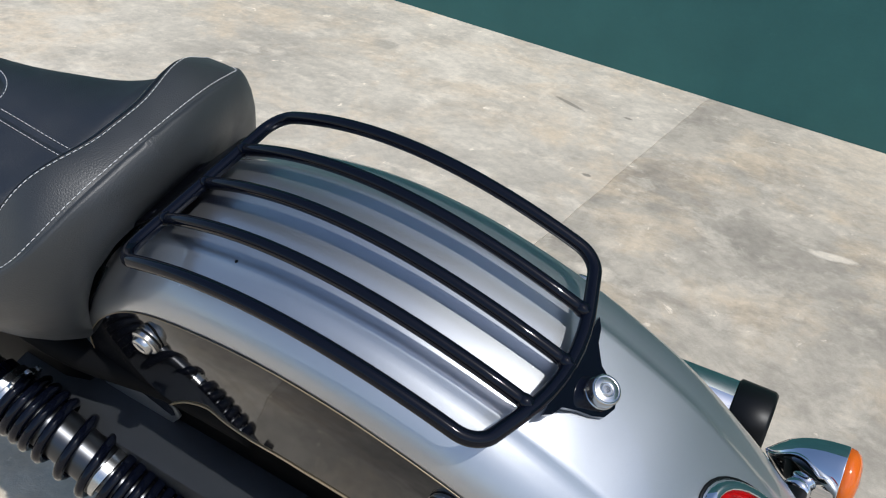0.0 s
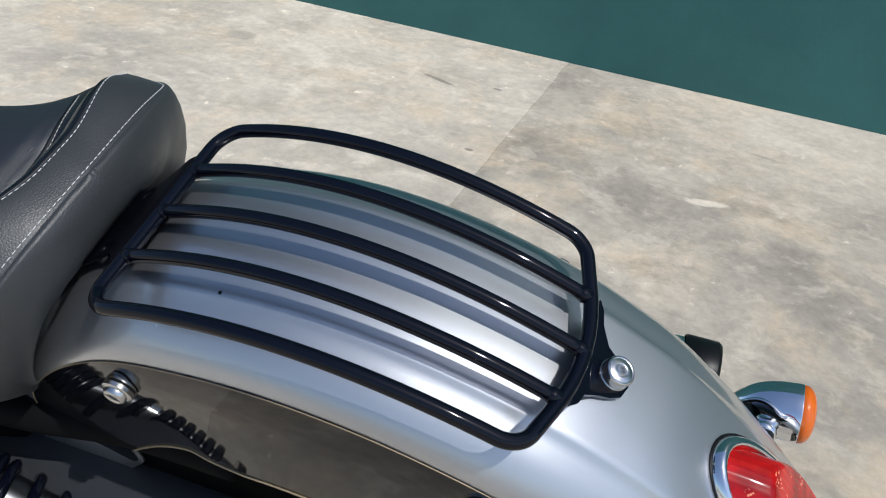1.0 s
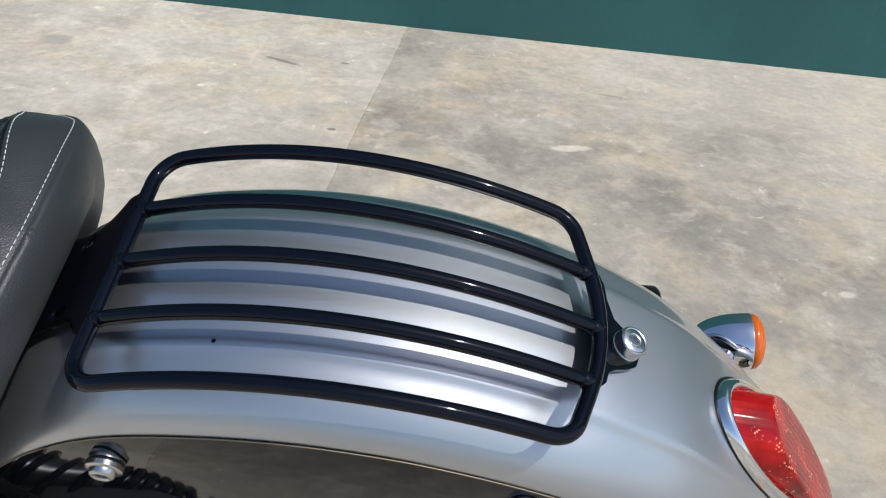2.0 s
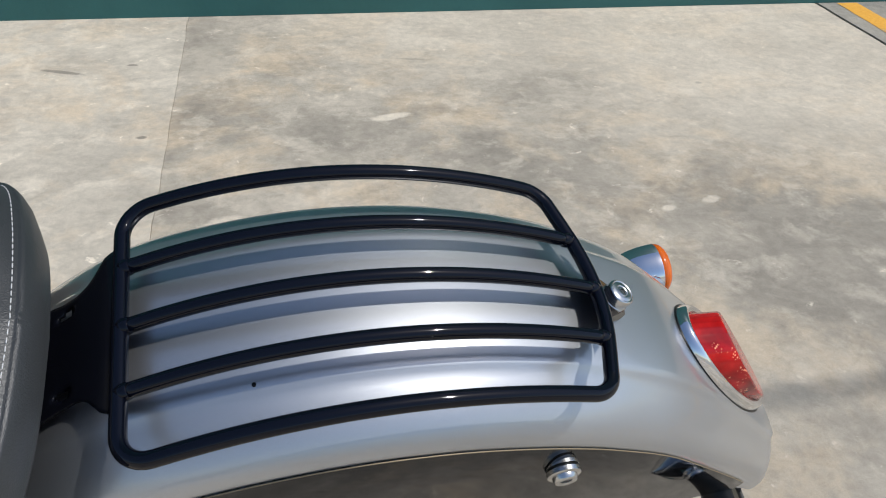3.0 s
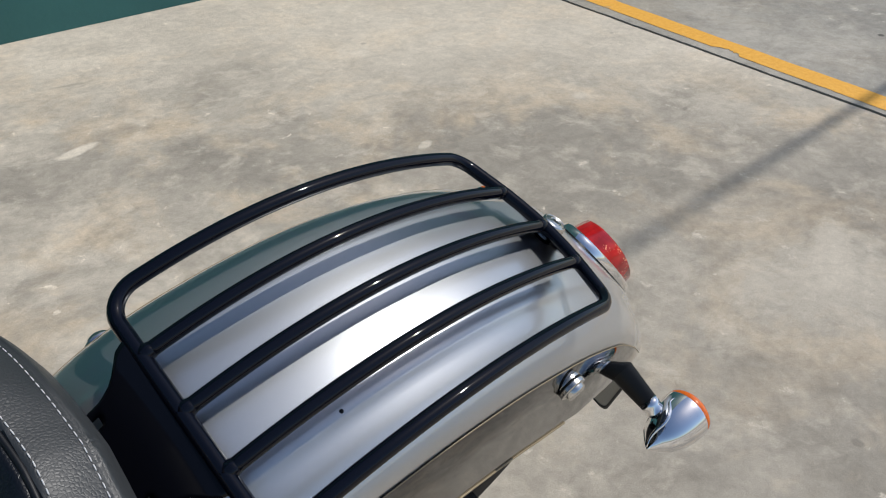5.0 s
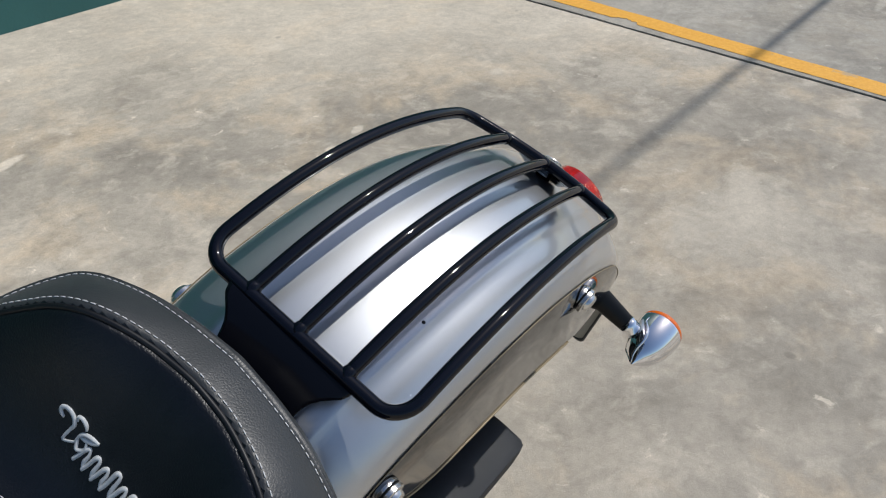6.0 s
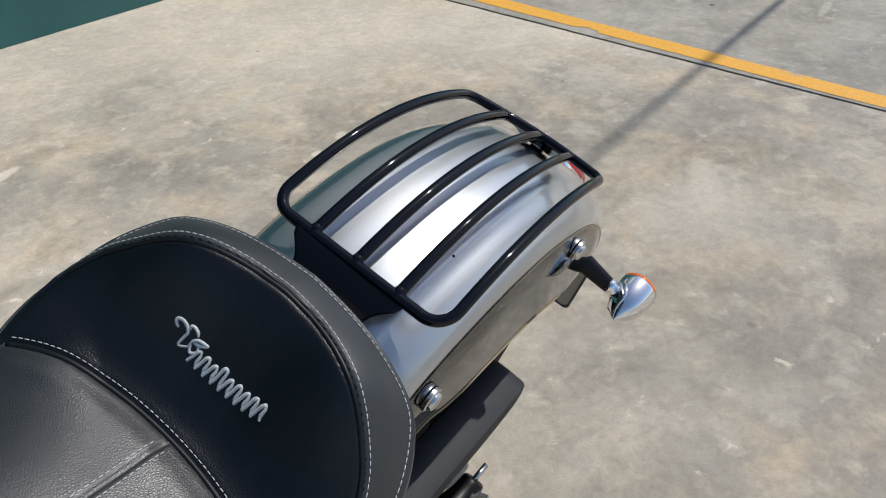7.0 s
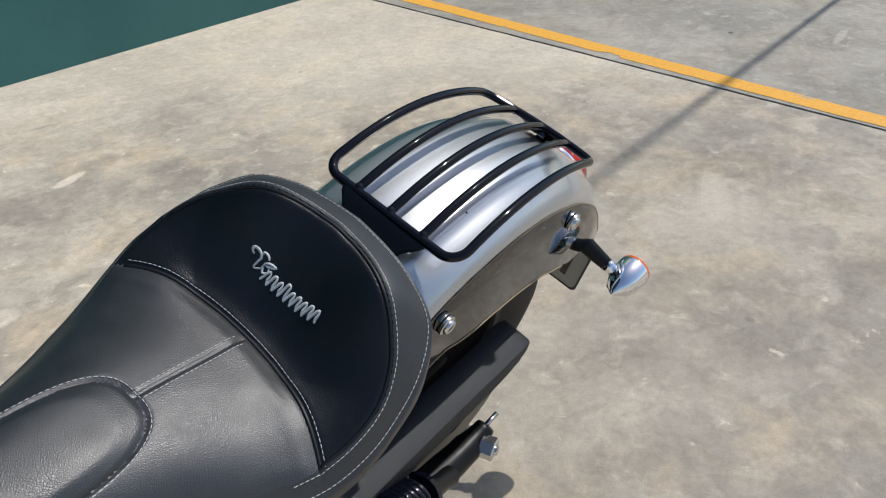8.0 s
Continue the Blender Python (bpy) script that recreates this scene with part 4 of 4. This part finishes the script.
def stitches(name, points, lift=0.0003, step=0.0056, long=0.0042, thick=0.00044, mat=None, label="white contrast stitching"):
    """A row of short raised stitches along a line."""
    pts = [Vector(q) for q in points]
    bm = bmesh.new()
    run, nxt = 0.0, 0.0
    for a, b in zip(pts, pts[1:]):
        seg = (b - a).length
        while nxt < run + seg:
            c = a.lerp(b, (nxt - run) / seg)
            way = (b - a).normalized()
            c = c + Vector((0, 0, lift))
            sweep(bm, [c - way * long / 2, c - way * long * 0.3 + Vector((0, 0, thick * 0.5)), c + way * long * 0.3 + Vector((0, 0, thick * 0.5)), c + way * long / 2], [thick * 0.5, thick, thick, thick * 0.5], 6)
            nxt += step
        run += seg
    return part(name, bm, mat or THREAD, seat, label)


def on_seat(pts):
    return [(x, y, seat_z(x, y)) for x, y in pts]


def inset_rim(inset, x_end):
    """The rim's line moved inwards, from one side round to the other."""
    half = []
    for i in range(len(RIM)):
        a, b = RIM[max(i - 1, 0)], RIM[min(i + 1, len(RIM) - 1)]
        t = Vector((b[0] - a[0], b[1] - a[1], 0)).normalized()
        if i == 0:
            t = Vector((0, 1, 0))
        d = inset(RIM[i][0])
        x, y = RIM[i][0] - t.y * d, RIM[i][1] + t.x * d
        if x > x_end and y >= 0:
            half.append((x, y))
    return [(x, -y) for x, y in half[::-1]] + half


def welt(name, points, radius):
    """A rounded cord sewn into a seam."""
    bm = bmesh.new()
    sweep(bm, [Vector(q) + Vector((0, 0, radius * 0.15)) for q in points], radius, 10)
    return part(name, bm, PIPING, seat, "black piping sewn into the seam")


stitches("outer_stitching", on_seat([q for q in inset_rim(lambda x: 0.0042, -0.46) if q[1] < 0 or q[0] > -0.285]))


def beside_seam(gap, x_end):
    """The inner seam's line moved by gap to its inner side, from one side round to the other."""
    half = []
    for a, d in zip(SEAM_A, SEAM_D):
        n = Vector((-d[1], d[0])).normalized()
        q = (a[0] + n.x * gap, a[1] + n.y * gap)
        if q[0] > x_end and q[1] >= 0:
            half.append(q)
    return [(x, -y) for x, y in half[::-1]] + [(x, y / FAR_SIDE) for x, y in half]


stitches("inner_stitching", on_seat([q for q in beside_seam(-0.0026, -0.43) if q[1] < 0 or q[0] > -0.318]))
welt("back_piping", on_seat([q for q in beside_seam(0.0026, -0.402) if q[1] < 0 or q[0] > -0.33]), 0.0021)
ys = [-0.148 + 0.300 * k / 80 for k in range(81)]
stitches("cross_stitching", on_seat([(seam_x(y) + 0.0075, y) for y in ys]))
welt("cross_piping", on_seat([(seam_x(y) + 0.0030, y) for y in ys]), 0.0024)
for s in (-1, 1):
    stitches("centre_stitching", on_seat([(-0.372 - 0.115 * k / 20, s * 0.0058) for k in range(21)]))


def bow(a, reach):
    """One coordinate of a rounded oblong."""
    return reach * math.copysign(abs(a) ** (2 / 2.8), a)


padline = [(-0.60 + bow(math.cos(radians(a)), 0.1140), bow(math.sin(radians(a)), 0.0545)) for a in range(-100, 101, 2)]
stitches("pad_stitching", on_seat(padline))

# the maker's embroidery as plain flourishes: scrolls, a leaf and a row of slanted waves
def cord(pts, radii):
    bm = bmesh.new()
    line = spline([(*q, 0) for q in pts], 6)
    place = [Vector((q.x, q.y, seat_z(q.x, q.y) + 0.0004)) for q in line]
    n = len(place)
    rr = [lerp_table(k / (n - 1), radii) for k in range(n)]
    sweep(bm, place, rr, 8, squash=0.75)
    return bm


def emb(a, h):
    """a: along the line, h: up the backrest."""
    return (-0.3190 + (h * 0.80 if h < 0.013 else 0.0104 + (h - 0.013) * 0.36), 0.0592 - 1.03 * a)


THIN = [(0.0, 0.0009), (0.25, 0.0016), (0.75, 0.0017), (1.0, 0.0009)]
scroll = [emb(0.0070 + 0.0085 * (0.35 + 0.65 * t_ / 5.2) * math.cos(4.6 - t_), 0.0165 + 0.0095 * (0.35 + 0.65 * t_ / 5.2) * math.sin(4.6 - t_)) for t_ in [k * 0.4 for k in range(14)]]
first = part("embroidery", cord(scroll + [emb(0.0135, 0.0050), emb(0.023, 0.0105)], THIN), SILVER_THREAD, seat, "silver-grey embroidered scrolls and slanted waves")
part("stroke", cord([emb(0.0155, 0.0225), emb(0.0145, 0.0265), emb(0.0175, 0.0290), emb(0.0215, 0.0275), emb(0.0235, 0.0235)], THIN), SILVER_THREAD, first)
part("stroke", cord([emb(0.0205, 0.0090), emb(0.0215, 0.0150), emb(0.0245, 0.0200), emb(0.0290, 0.0230), emb(0.0345, 0.0245)], THIN), SILVER_THREAD, first)
part("stroke", cord([emb(0.0345, 0.0245), emb(0.0290, 0.0180), emb(0.0225, 0.0135)], THIN), SILVER_THREAD, first)
part("stroke", cord([emb(0.0270, 0.0165), emb(0.0285, 0.0105), emb(0.0240, 0.0075), emb(0.0215, 0.0115)], THIN), SILVER_THREAD, first)
for k in range(9):
    a0 = 0.0285 + 0.0083 * k
    tall = (0.0130, 0.0142)[k % 2] + (0.0050 if k == 3 else 0.0)
    part("stroke", cord([emb(a0 - 0.0030, 0.0025), emb(a0 - 0.0012, 0.0065), emb(a0 + 0.0008, tall * 0.86), emb(a0 + 0.0032, tall), emb(a0 + 0.0046, tall * 0.80), emb(a0 + 0.0042, 0.0060), emb(a0 + 0.0056, 0.0030)], [(0.0, 0.0017), (0.35, 0.0020), (0.6, 0.0012), (0.8, 0.0019), (1.0, 0.0010)]), SILVER_THREAD, first)
